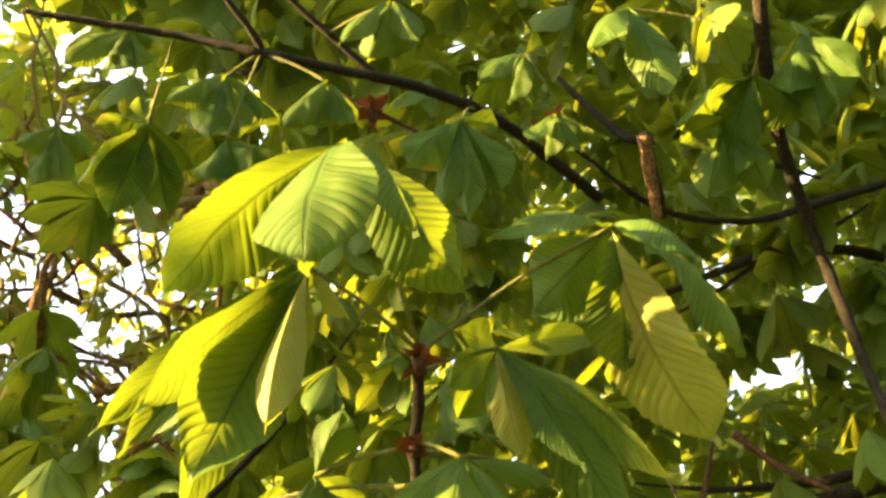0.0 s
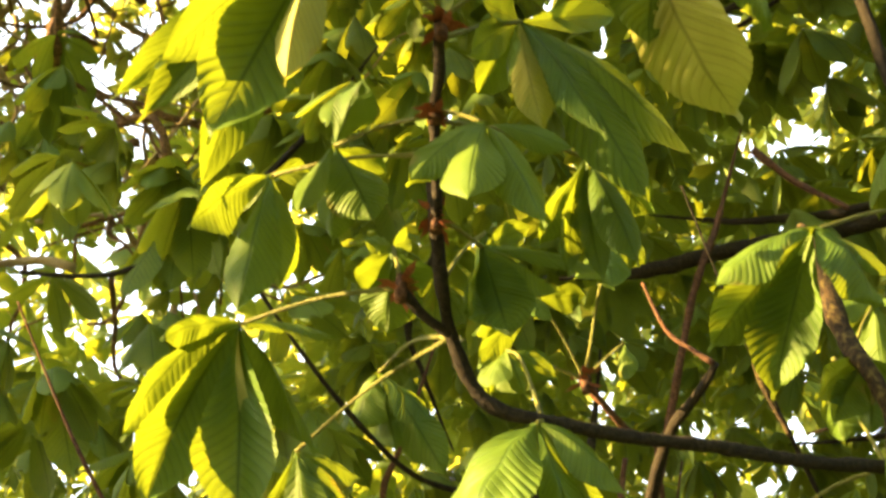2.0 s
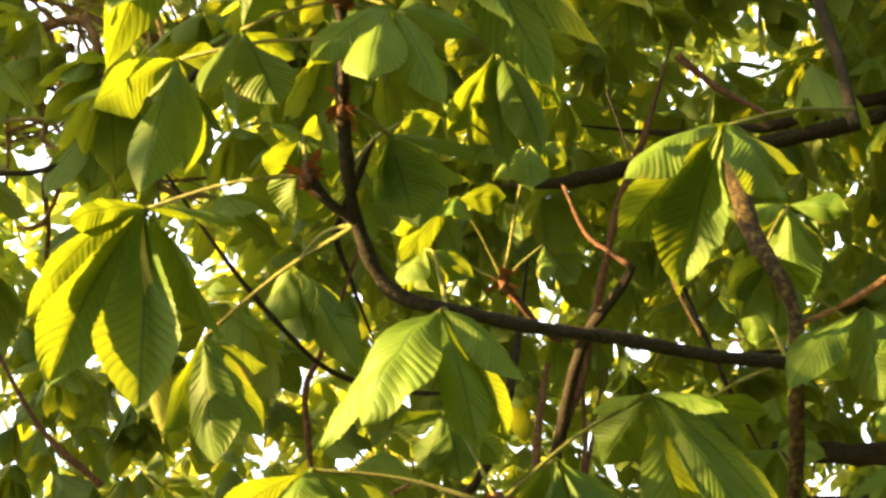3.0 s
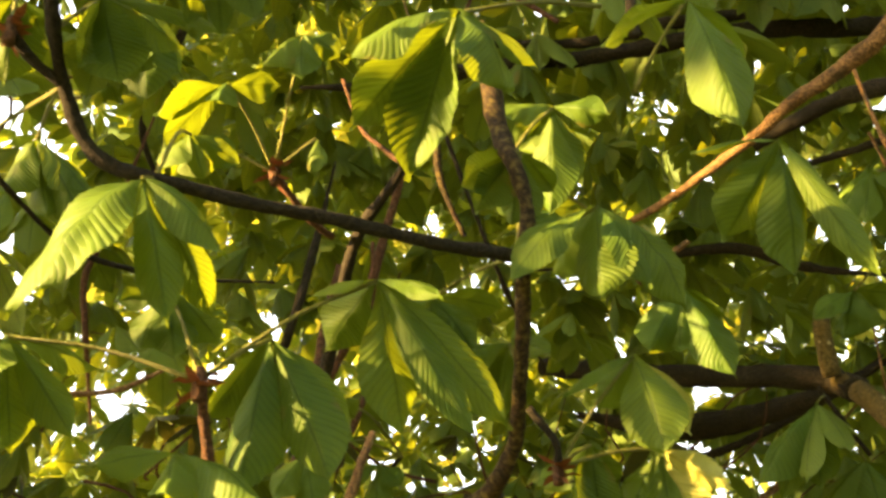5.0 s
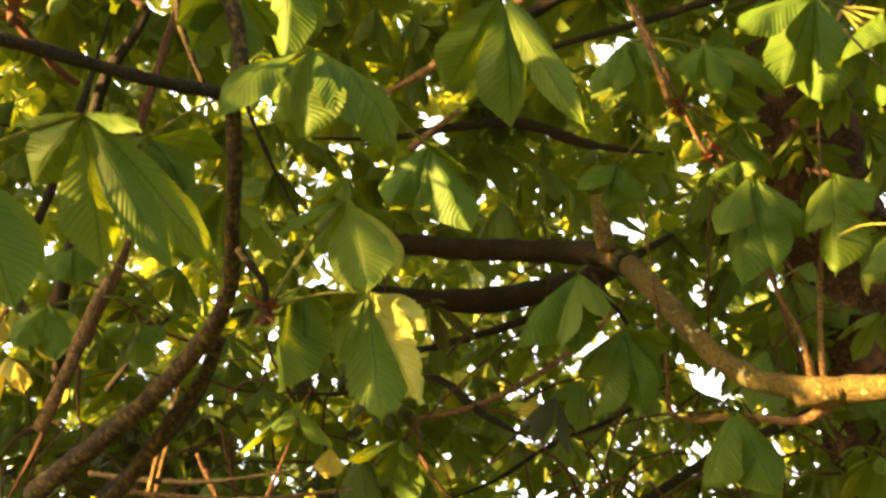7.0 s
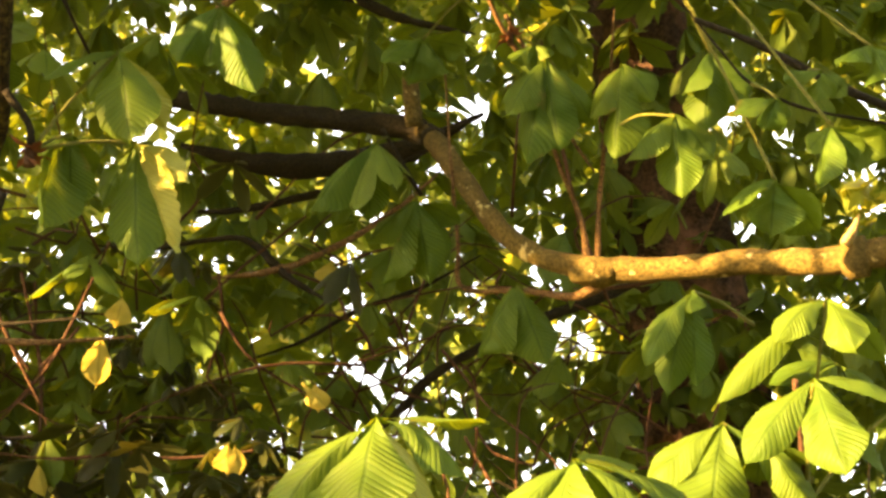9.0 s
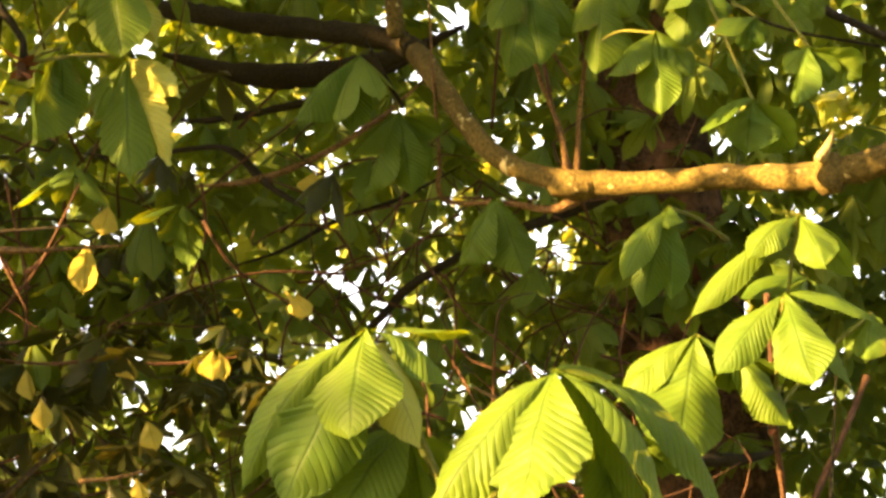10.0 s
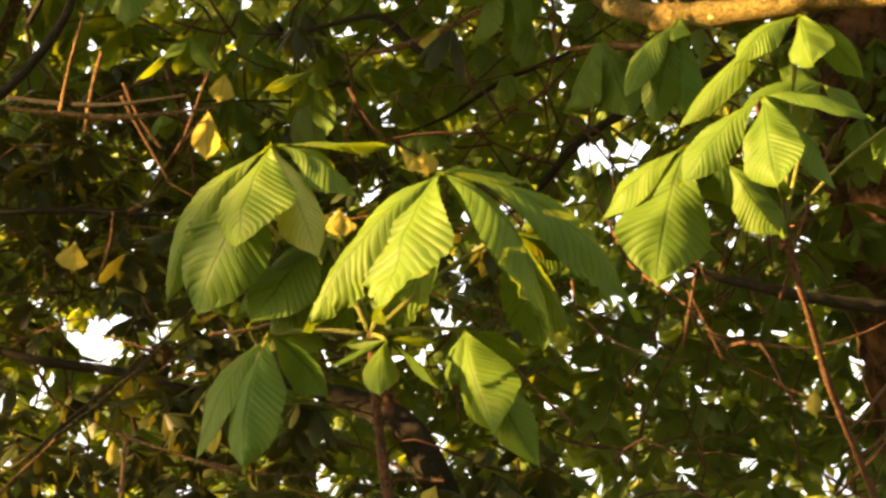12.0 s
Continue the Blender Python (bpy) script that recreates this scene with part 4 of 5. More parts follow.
def sprig_place(rg):
    at = CENTRE + eye_dir(rg.uniform(-33, -16), rg.uniform(34, 50)) * rg.uniform(3.6, 6.5)
    return at if noise.noise(Vector(at) * 2.5) > -0.12 else None


leaf_mass("sprig_foliage", "small yellow-green young leaves among bare sunlit twigs", "foliage", 620, sprig_place, leaf_woods_lit, (0.25, 0.6), 3, 2, seed=91)
tangle("shrub_twigs", "thin brown twigs inside the dark shrub", 320, lambda rg: CENTRE + eye_dir(rg.uniform(-16, 30), rg.uniform(-9, 18)) * rg.uniform(2.5, 3.6), bark_red, 42)

# ---- dead yellow leaves caught in the shrub ----
def yellow_leaf(at, tip, width):
    q, faces, uv = blade(at, tip, width, 0.12, np.array((0.2, -1.0, 0.3)), int(abs(at[0]) * 1000), 24, 6)
    ob = part("yellow_leaf", q, faces, leaf_yellow, uv=uv)
    tagged(ob, "withered yellow leaf caught in the dark shrub", "leaf", "withered yellow leaves")


yellow_leaf((0.558, 1.991, 1.986), (0.549, 1.989, 1.939), 0.040)
yellow_leaf((0.532, 2.019, 1.931), (0.532, 2.023, 1.855), 0.050)
yellow_leaf((0.742, 2.103, 1.799), (0.743, 2.097, 1.750), 0.052)
yellow_leaf((0.883, 2.126, 1.910), (0.889, 2.122, 1.863), 0.042)
yellow_leaf((0.632, 2.076, 1.594), (0.644, 2.059, 1.560), 0.031)
yellow_leaf((0.557, 2.119, 1.464), (0.552, 2.112, 1.400), 0.033)
yellow_leaf((0.906, 2.120, 2.120), (0.903, 2.110, 2.067), 0.057)
yellow_leaf((0.635, 2.250, 1.805), (0.640, 2.239, 1.767), 0.046)
yellow_leaf((0.472, 2.313, 1.788), (0.487, 2.305, 1.733), 0.037)
yellow_leaf((0.908, 2.157, 1.356), (0.895, 2.144, 1.320), 0.037)
yellow_leaf((0.375, 2.308, 1.431), (0.373, 2.296, 1.388), 0.029)
yellow_leaf((0.316, 2.156, 1.743), (0.322, 2.143, 1.694), 0.055)
yellow_leaf((0.042, 1.960, 2.139), (0.054, 1.975, 2.103), 0.032)
yellow_leaf((0.086, 1.961, 2.154), (0.082, 1.975, 2.112), 0.030)
yellow_leaf((0.155, 1.920, 2.138), (0.170, 1.943, 2.076), 0.042)
yellow_leaf((0.105, 2.032, 2.108), (0.120, 2.047, 2.067), 0.029)
yellow_leaf((0.174, 2.043, 2.093), (0.169, 2.056, 2.050), 0.029)
yellow_leaf((0.057, 2.085, 2.093), (0.054, 2.096, 2.054), 0.028)
yellow_leaf((0.640, 2.062, 1.678), (0.658, 2.065, 1.634), 0.040)
yellow_leaf((0.740, 2.029, 1.784), (0.751, 2.035, 1.739), 0.032)
yellow_leaf((0.486, 2.072, 1.706), (0.493, 2.078, 1.657), 0.032)
yellow_leaf((0.830, 1.990, 1.878), (0.870, 1.989, 1.839), 0.030)
yellow_leaf((1.480, 1.971, 1.504), (1.483, 1.973, 1.460), 0.031)

# ---- near branches with their leaves ----
b = branch_thing("leafy_branch", "long upright chestnut shoot with large drooping sunlit leaves")
stem(b, "stem", [(-0.022, 0.793, 2.258, 0.0045), (-0.023, 0.823, 2.231, 0.0046), (-0.027, 0.844, 2.214, 0.0052), (-0.027, 0.867, 2.189, 0.0044), (-0.027, 0.904, 2.162, 0.0050), (-0.031, 0.896, 2.185, 0.0050), (-0.029, 0.915, 2.164, 0.0058), (-0.025, 0.947, 2.124, 0.0054), (-0.019, 0.975, 2.098, 0.0056), (-0.003, 0.998, 2.062, 0.0060), (0.018, 1.008, 2.044, 0.0062), (0.053, 1.013, 2.037, 0.0056), (0.122, 1.038, 2.034, 0.0056), (0.194, 1.060, 2.035, 0.0058), (0.269, 1.093, 2.037, 0.0060), (0.356, 1.141, 2.053, 0.0063)], bark)
stem(b, "side_shoot", [(-0.017, 0.977, 2.094, 0.0045), (-0.039, 0.964, 2.105, 0.0042), (-0.058, 0.949, 2.121, 0.0050)], bark)
bud_scales(b, (-0.020, 0.795, 2.255), 1.20)
bud_scales(b, (-0.027, 0.844, 2.214), 1.00)
bud_scales(b, (-0.029, 0.911, 2.162), 1.10)
bud_scales(b, (-0.057, 0.948, 2.122), 1.10)
leaf(b, (-0.020, 0.792, 2.259), (-0.067, 0.664, 2.355), [(-0.089, 0.630, 2.193, 0.094, 0.22, 3, -0.15, (-0.42, -0.91, -0.05)), (-0.225, 0.783, 2.311, 0.090, 0.14, 1, -0.30, (-0.50, -0.08, 0.86)), (-0.018, 0.675, 2.266, 0.042, 0.25, 3, -0.50, (0.46, -0.87, 0.19)), (0.019, 0.743, 2.268, 0.067, 0.26, 0, -0.30, (-0.18, -0.92, -0.34)), (-0.173, 0.821, 2.387, 0.081, 0.20, 1, -0.20, (-0.41, 0.18, 0.89))])
leaf(b, (-0.020, 0.792, 2.259), (-0.101, 0.743, 2.306), [(-0.225, 0.775, 2.199, 0.050, 0.12, 1, -0.35, (-0.35, 0.32, 0.88)), (-0.185, 0.792, 2.141, 0.075, 0.14, 0, -0.30, (-0.10, 0.53, 0.84)), (-0.128, 0.760, 2.164, 0.032, 0.10, 2, -1.10, (-0.54, -0.72, -0.43)), (-0.112, 0.791, 2.239, 0.026, 0.08, 2, -0.60, (-0.83, -0.51, -0.24)), (-0.288, 0.872, 2.252, 0.042, 0.10, 1, -0.30, (-0.25, 0.46, 0.85)), (-0.262, 0.872, 2.230, 0.040, 0.10, 1, -0.30, (-0.21, 0.51, 0.84)), (-0.217, 0.915, 2.186, 0.048, 0.16, 1, -0.20, (-0.49, 0.50, 0.72)), (-0.075, 0.795, 2.298, 0.022, 0.08, 2, -0.50, (0.42, -0.90, -0.11))])
leaf(b, (-0.020, 0.792, 2.259), (0.131, 0.746, 2.339), [(0.032, 0.713, 2.298, 0.040, 0.22, 3, -0.40, (-0.16, -0.88, 0.45)), (0.185, 0.716, 2.269, 0.042, 0.30, 3, -0.45, (0.34, -0.87, 0.36)), (0.067, 0.810, 2.309, 0.072, 0.16, 0, -0.25, (0.23, -0.89, -0.39)), (0.135, 0.817, 2.245, 0.063, 0.14, 0, -0.15, (0.27, -0.77, -0.57)), (0.211, 0.872, 2.219, 0.086, 0.24, 2, 0.10, (-0.64, -0.62, -0.45)), (0.228, 0.819, 2.264, 0.059, 0.30, 0, -0.40, (0.76, -0.64, 0.09)), (0.161, 0.898, 2.267, 0.038, 0.12, 2, -0.20, (-0.51, -0.72, -0.47))])
leaf(b, (-0.021, 0.806, 2.251), (0.041, 0.838, 2.298), [(-0.001, 0.822, 2.248, 0.033, 0.10, 1), (0.010, 0.817, 2.303, 0.029, 0.10, 1), (0.030, 0.813, 2.212, 0.026, 0.10, 1), (0.057, 0.863, 2.203, 0.033, 0.10, 2), (0.100, 0.833, 2.173, 0.031, 0.10), (0.136, 0.880, 2.139, 0.053, 0.15), (0.177, 0.896, 2.199, 0.054, 0.15), (0.127, 0.883, 2.347, 0.028, 0.10), (0.005, 0.893, 2.268, 0.032, 0.10)])
leaf(b, (-0.025, 0.845, 2.213), (0.011, 0.821, 2.180), [(-0.046, 0.807, 2.113, 0.034, 0.20, 3), (-0.004, 0.786, 2.082, 0.046, 0.15), (0.049, 0.808, 2.077, 0.036, 0.15), (0.076, 0.829, 2.160, 0.021, 0.10), (0.024, 0.867, 2.156, 0.034, 0.10)])
leaf(b, (-0.029, 0.915, 2.165), (0.008, 0.946, 2.157), [(-0.001, 0.951, 2.093, 0.053, 0.10, 1), (0.027, 0.963, 2.086, 0.058, 0.10), (0.073, 0.974, 2.130, 0.036, 0.10), (0.107, 0.980, 2.153, 0.027, 0.10), (0.050, 0.968, 2.192, 0.023, 0.10)])
leaf(b, (-0.023, 0.850, 2.208), (0.094, 0.921, 2.225), [(0.075, 0.945, 2.127, 0.027, 0.10, 1), (0.102, 0.947, 2.122, 0.027, 0.10, 1), (0.128, 0.928, 2.123, 0.036, 0.12), (0.052, 0.964, 2.167, 0.032, 0.10, 1), (0.150, 0.968, 2.200, 0.042, 0.10)])
leaf(b, (-0.026, 0.847, 2.212), (-0.108, 0.894, 2.221), [(-0.083, 0.856, 2.261, 0.040, 0.15), (-0.129, 0.859, 2.128, 0.022, 0.10), (-0.075, 0.903, 2.151, 0.051, 0.10), (-0.110, 0.930, 2.151, 0.040, 0.10), (-0.067, 0.933, 2.223, 0.027, 0.10)])
leaf(b, (-0.028, 0.867, 2.189), (-0.161, 0.922, 2.215), [(-0.219, 0.899, 2.146, 0.045, 0.20, 1), (-0.180, 0.924, 2.080, 0.042, 0.15), (-0.151, 0.947, 2.116, 0.038, 0.10), (-0.131, 0.938, 2.230, 0.023, 0.15), (-0.208, 0.958, 2.219, 0.033, 0.10)])
leaf(b, (-0.057, 0.948, 2.122), (-0.065, 0.977, 2.180), [(-0.089, 0.958, 2.174, 0.021, 0.10), (-0.088, 1.003, 2.148, 0.051, 0.10), (-0.054, 0.999, 2.209, 0.021, 0.10), (-0.072, 1.012, 2.115, 0.051, 0.10), (-0.041, 1.014, 2.153, 0.038, 0.10)])
leaf(b, (-0.057, 0.948, 2.122), (-0.190, 0.991, 2.117), [(-0.249, 0.980, 2.096, 0.044, 0.22, 1, -0.30, (-0.20, -0.01, 0.98)), (-0.287, 1.039, 2.038, 0.054, 0.28, 1, -0.50, (-0.53, 0.25, 0.81)), (-0.262, 1.042, 1.976, 0.057, 0.20, 1, -0.60, (-0.46, 0.53, 0.71)), (-0.186, 1.037, 1.952, 0.065, 0.14, 0, -0.60, (-0.05, 0.75, 0.66)), (-0.177, 1.101, 1.962, 0.033, 0.10, 2, -0.30, (-0.53, -0.77, -0.36)), (-0.128, 1.045, 2.027, 0.048, 0.16, 0, -0.70, (0.33, 0.57, 0.75)), (-0.112, 1.001, 2.109, 0.032, 0.16, 0, -0.40, (0.32, -0.10, 0.94))])
leaf(b, (-0.017, 0.977, 2.094), (-0.151, 1.088, 2.051), [(-0.096, 1.107, 1.965, 0.052, 0.12), (-0.132, 1.093, 1.934, 0.051, 0.10), (-0.097, 1.121, 2.039, 0.038, 0.15), (-0.188, 1.152, 1.990, 0.038, 0.10)])
leaf(b, (0.053, 1.013, 2.036), (0.047, 0.994, 2.025), [(-0.047, 1.026, 1.918, 0.052, 0.22, 1, -0.30, (-0.59, -0.79, 0.14)), (-0.012, 0.966, 1.909, 0.077, 0.20, 3, -0.22, (-0.41, -0.91, 0.09)), (0.114, 1.002, 1.963, 0.041, 0.22, 0, -0.40, (0.34, -0.90, 0.27)), (0.075, 1.008, 1.908, 0.036, 0.14, 0, -0.40, (0.15, -0.97, -0.20)), (0.104, 1.068, 1.941, 0.034, 0.14, 0, -0.30, (0.30, -0.92, -0.24)), (0.016, 1.084, 2.013, 0.037, 0.12, 0, -0.30, (-0.22, -0.78, 0.58))])
b = branch_thing("leafy_branch", "mossy upright chestnut stem with hanging leaves")
stem(b, "stem", [(0.334, 1.183, 2.341, 0.0040), (0.335, 1.175, 2.323, 0.0070), (0.336, 1.149, 2.257, 0.0095), (0.344, 1.145, 2.182, 0.0095), (0.352, 1.125, 2.141, 0.0075), (0.364, 1.128, 2.091, 0.0065), (0.360, 1.141, 2.046, 0.0065), (0.364, 1.168, 2.016, 0.0068), (0.367, 1.215, 1.971, 0.0070), (0.371, 1.266, 1.939, 0.0075), (0.370, 1.291, 1.927, 0.0080), (0.355, 1.338, 1.905, 0.0090), (0.321, 1.423, 1.884, 0.0105), (0.267, 1.514, 1.858, 0.0110), (0.189, 1.637, 1.825, 0.0120), (0.176, 1.769, 1.851, 0.0130)], bark_moss, "mossy bark")
stem(b, "side_shoot", [(0.368, 1.366, 1.910, 0.0060), (0.347, 1.441, 1.882, 0.0075), (0.307, 1.534, 1.845, 0.0085), (0.272, 1.622, 1.817, 0.0090), (0.245, 1.721, 1.814, 0.0100)], bark_moss)
stem(b, "side_shoot", [(0.372, 1.207, 1.937, 0.0040), (0.396, 1.215, 1.909, 0.0036), (0.400, 1.224, 1.887, 0.0040)], bark)
bud_scales(b, (0.400, 1.224, 1.887), 1.20)
leaf(b, (0.360, 1.141, 2.046), (0.425, 1.118, 2.094), [(0.343, 1.118, 2.010, 0.043, 0.20, 3, -0.25, (-0.59, -0.68, 0.43)), (0.423, 1.112, 1.998, 0.065, 0.05, 3, -0.25, (-0.52, -0.85, 0.06)), (0.506, 1.146, 2.008, 0.062, 0.26, 0, -0.30, (0.23, -0.90, 0.37)), (0.464, 1.107, 2.008, 0.041, 0.18, 0, -0.30, (0.04, -0.94, 0.35)), (0.400, 1.208, 2.068, 0.042, 0.15, 0, -0.30, (-0.39, -0.92, 0.02))])
leaf(b, (0.424, 1.047, 2.261), (0.288, 0.998, 2.204), [(0.196, 1.001, 2.147, 0.049, 0.24, 3, -0.30, (-0.42, -0.84, 0.34)), (0.204, 1.088, 2.140, 0.065, 0.12, 0, -0.40, (-0.10, 0.62, 0.78)), (0.254, 1.092, 2.094, 0.062, 0.10, 0, -0.40, (0.11, 0.71, 0.70)), (0.332, 1.009, 2.133, 0.077, 0.22, 0, -0.30, (0.38, -0.88, 0.27)), (0.363, 1.040, 2.183, 0.028, 0.14, 0, -0.30, (0.21, -0.76, 0.61))])
leaf(b, (0.462, 1.098, 2.205), (0.496, 1.022, 2.254), [(0.413, 1.014, 2.190, 0.042, 0.20, 1), (0.523, 0.996, 2.094, 0.055, 0.20), (0.450, 1.037, 2.286, 0.025, 0.15), (0.535, 1.039, 2.286, 0.030, 0.15), (0.561, 1.071, 2.222, 0.046, 0.10)])
leaf(b, (0.611, 1.182, 2.156), (0.603, 1.125, 2.179), [(0.557, 1.178, 2.097, 0.055, 0.10, 0, -0.30, (-0.03, -0.97, -0.24)), (0.617, 1.166, 2.050, 0.057, 0.10, 0, -0.30, (0.08, -0.96, -0.28)), (0.668, 1.095, 2.018, 0.032, 0.20, 3, -0.30, (-0.66, -0.74, 0.11)), (0.520, 1.132, 2.164, 0.026, 0.12, 0, -0.20, (-0.11, -0.68, 0.73)), (0.668, 1.162, 2.111, 0.041, 0.20, 0, -0.30, (0.31, -0.88, 0.36))])
leaf(b, (0.096, 1.107, 1.913), (0.233, 1.152, 2.028), [(0.261, 1.184, 1.891, 0.058, 0.08, 0, -0.20, (0.03, -0.96, -0.29)), (0.321, 1.156, 1.883, 0.039, 0.16, 0, -0.30, (-0.13, -0.99, -0.08)), (0.356, 1.207, 1.915, 0.049, 0.16, 0, -0.30, (0.14, -0.98, -0.11)), (0.285, 1.097, 1.986, 0.026, 0.14, 3, -0.20, (-0.23, -0.73, 0.64)), (0.174, 1.139, 2.000, 0.029, 0.14, 3, -0.20, (-0.42, -0.64, 0.64)), (0.191, 1.205, 1.982, 0.051, 0.14, 0, -0.30, (-0.37, -0.90, -0.23))])
leaf(b, (0.400, 1.224, 1.888), (0.468, 1.197, 1.986), [(0.401, 1.192, 1.942, 0.031, 0.18, 3, -0.30, (-0.48, -0.69, 0.54)), (0.483, 1.174, 1.882, 0.063, 0.12, 0, -0.20, (0.08, -0.98, -0.18)), (0.520, 1.217, 1.920, 0.036, 0.14, 2, -0.30, (-0.18, -0.98, -0.13)), (0.448, 1.266, 1.961, 0.037, 0.10, 0, -0.30, (-0.38, -0.90, -0.22))])
leaf(b, (0.400, 1.224, 1.888), (0.495, 1.236, 1.914), [(0.502, 1.211, 1.779, 0.065, 0.10), (0.536, 1.206, 1.799, 0.044, 0.12, 2), (0.468, 1.255, 1.847, 0.050, 0.10), (0.538, 1.177, 1.856, 0.031, 0.15, 2)], 0.35)
leaf(b, (0.400, 1.224, 1.888), (0.434, 1.245, 1.918), [(0.414, 1.225, 1.811, 0.065, 0.15, 1), (0.442, 1.253, 1.840, 0.047, 0.10), (0.387, 1.266, 1.882, 0.040, 0.10), (0.460, 1.261, 1.884, 0.032, 0.10)])
leaf(b, (0.367, 1.215, 1.971), (0.361, 1.232, 2.010), [(0.306, 1.219, 1.985, 0.031, 0.15), (0.395, 1.199, 1.987, 0.028, 0.15), (0.357, 1.265, 1.947, 0.047, 0.12), (0.314, 1.283, 1.955, 0.037, 0.15), (0.380, 1.224, 2.031, 0.023, 0.10)])
leaf(b, (0.359, 1.192, 2.185), (0.419, 1.261, 2.297), [(0.361, 1.245, 2.271, 0.035, 0.20), (0.473, 1.232, 2.271, 0.035, 0.20), (0.416, 1.287, 2.178, 0.053, 0.10), (0.449, 1.303, 2.221, 0.047, 0.10), (0.390, 1.309, 2.270, 0.042, 0.10)])
leaf(b, (0.355, 1.139, 2.114), (0.363, 1.145, 2.164), [(0.304, 1.134, 2.114, 0.041, 0.20, 1), (0.321, 1.154, 2.100, 0.041, 0.15, 1), (0.355, 1.162, 2.092, 0.041, 0.10), (0.399, 1.175, 2.140, 0.031, 0.15)])
b = branch_thing("leafy_branch", "young chestnut shoot with red node and pale leaf stalks")
stem(b, "stem", [(0.094, 1.103, 1.906, 0.0046), (0.097, 1.129, 1.884, 0.0050), (0.103, 1.152, 1.850, 0.0052), (0.107, 1.184, 1.812, 0.0056), (0.113, 1.222, 1.760, 0.0060)], bark_red)
bud_scales(b, (0.093, 1.103, 1.906), 1.30)
leaf(b, (0.093, 1.102, 1.907), (-0.057, 1.089, 1.933), [(-0.140, 1.061, 1.850, 0.047, 0.20, 1), (-0.069, 1.042, 1.867, 0.049, 0.15), (-0.094, 1.100, 1.839, 0.052, 0.12), (-0.047, 1.126, 1.847, 0.044, 0.10), (0.003, 1.100, 1.853, 0.035, 0.10), (0.016, 1.117, 1.918, 0.027, 0.15)])
leaf(b, (0.093, 1.102, 1.907), (0.146, 1.133, 1.960), [(0.128, 1.142, 1.822, 0.052, 0.08), (0.201, 1.131, 1.833, 0.055, 0.10), (0.221, 1.161, 1.878, 0.044, 0.15), (0.090, 1.201, 1.908, 0.038, 0.15)])
leaf(b, (0.103, 1.152, 1.850), (0.079, 1.129, 1.856), [(0.016, 1.119, 1.839, 0.031, 0.15), (0.078, 1.078, 1.803, 0.043, 0.20), (0.163, 1.080, 1.790, 0.047, 0.20), (0.105, 1.138, 1.791, 0.044, 0.10)])
leaf(b, (0.093, 1.102, 1.907), (0.055, 1.150, 2.012), [(0.035, 1.164, 1.957, 0.043, 0.10), (0.066, 1.162, 1.949, 0.043, 0.10), (0.102, 1.173, 1.970, 0.043, 0.15), (0.010, 1.176, 2.009, 0.024, 0.10)])
b = branch_thing("leafy_branch", "chestnut shoot with broad sunlit crinkled leaves")
stem(b, "stem", [(0.723, 0.948, 1.461, 0.0036), (0.727, 0.955, 1.419, 0.0040), (0.737, 0.977, 1.353, 0.0045), (0.752, 1.000, 1.269, 0.0050)], bark_red)
bud_scales(b, (0.736, 0.955, 1.411), 1.00)
leaf(b, (0.723, 0.948, 1.459), (0.646, 0.934, 1.599), [(0.623, 0.892, 1.510, 0.069, 0.12, 3, -0.22, (-0.55, -0.77, 0.31)), (0.591, 0.957, 1.467, 0.073, 0.14, 0, -0.20, (-0.32, -0.95, 0.03)), (0.568, 0.984, 1.480, 0.038, 0.25, 0, -0.30, (-0.69, -0.61, 0.39)), (0.684, 0.913, 1.506, 0.037, 0.14, 2, -0.30, (-0.01, -0.97, 0.24)), (0.714, 0.932, 1.557, 0.042, 0.26, 0, -0.30, (0.28, -0.63, 0.72)), (0.737, 0.950, 1.605, 0.026, 0.06, 0, -0.20, (0.05, -0.43, 0.90))], 0.12)
leaf(b, (0.723, 0.948, 1.459), (0.765, 0.863, 1.564), [(0.720, 0.828, 1.453, 0.084, 0.14, 3, -0.12, (-0.60, -0.74, 0.32)), (0.674, 0.880, 1.452, 0.055, 0.20, 3, -0.30, (-0.62, -0.66, 0.41)), (0.840, 0.843, 1.444, 0.054, 0.34, 3, -0.25, (0.17, -0.73, 0.66)), (0.915, 0.895, 1.465, 0.058, 0.30, 0, -0.30, (0.46, -0.70, 0.54)), (0.878, 0.937, 1.452, 0.041, 0.20, 0, -0.40, (0.20, -0.98, 0.04)), (0.745, 0.967, 1.456, 0.052, 0.12, 0, -0.30, (0.21, 0.94, 0.27)), (0.849, 0.943, 1.574, 0.035, 0.12, 0, -0.20, (0.16, -0.39, 0.91))], 0.40)
leaf(b, (0.723, 0.948, 1.459), (0.700, 0.978, 1.539), [(0.631, 0.949, 1.462, 0.053, 0.16, 1, -0.20, (-0.62, -0.73, 0.28)), (0.660, 0.991, 1.449, 0.042, 0.12, 0, -0.30, (-0.33, -0.94, 0.04))])
leaf(b, (0.723, 0.948, 1.459), (0.691, 0.972, 1.537), [(0.621, 0.979, 1.471, 0.037, 0.20), (0.645, 0.988, 1.453, 0.041, 0.15), (0.713, 0.992, 1.460, 0.048, 0.10), (0.733, 1.000, 1.502, 0.035, 0.10)])
leaf(b, (0.723, 0.948, 1.459), (0.648, 0.955, 1.459), [(0.595, 0.965, 1.362, 0.035, 0.20), (0.632, 0.916, 1.355, 0.051, 0.18), (0.693, 0.954, 1.411, 0.036, 0.20), (0.693, 0.977, 1.452, 0.017, 0.10)])
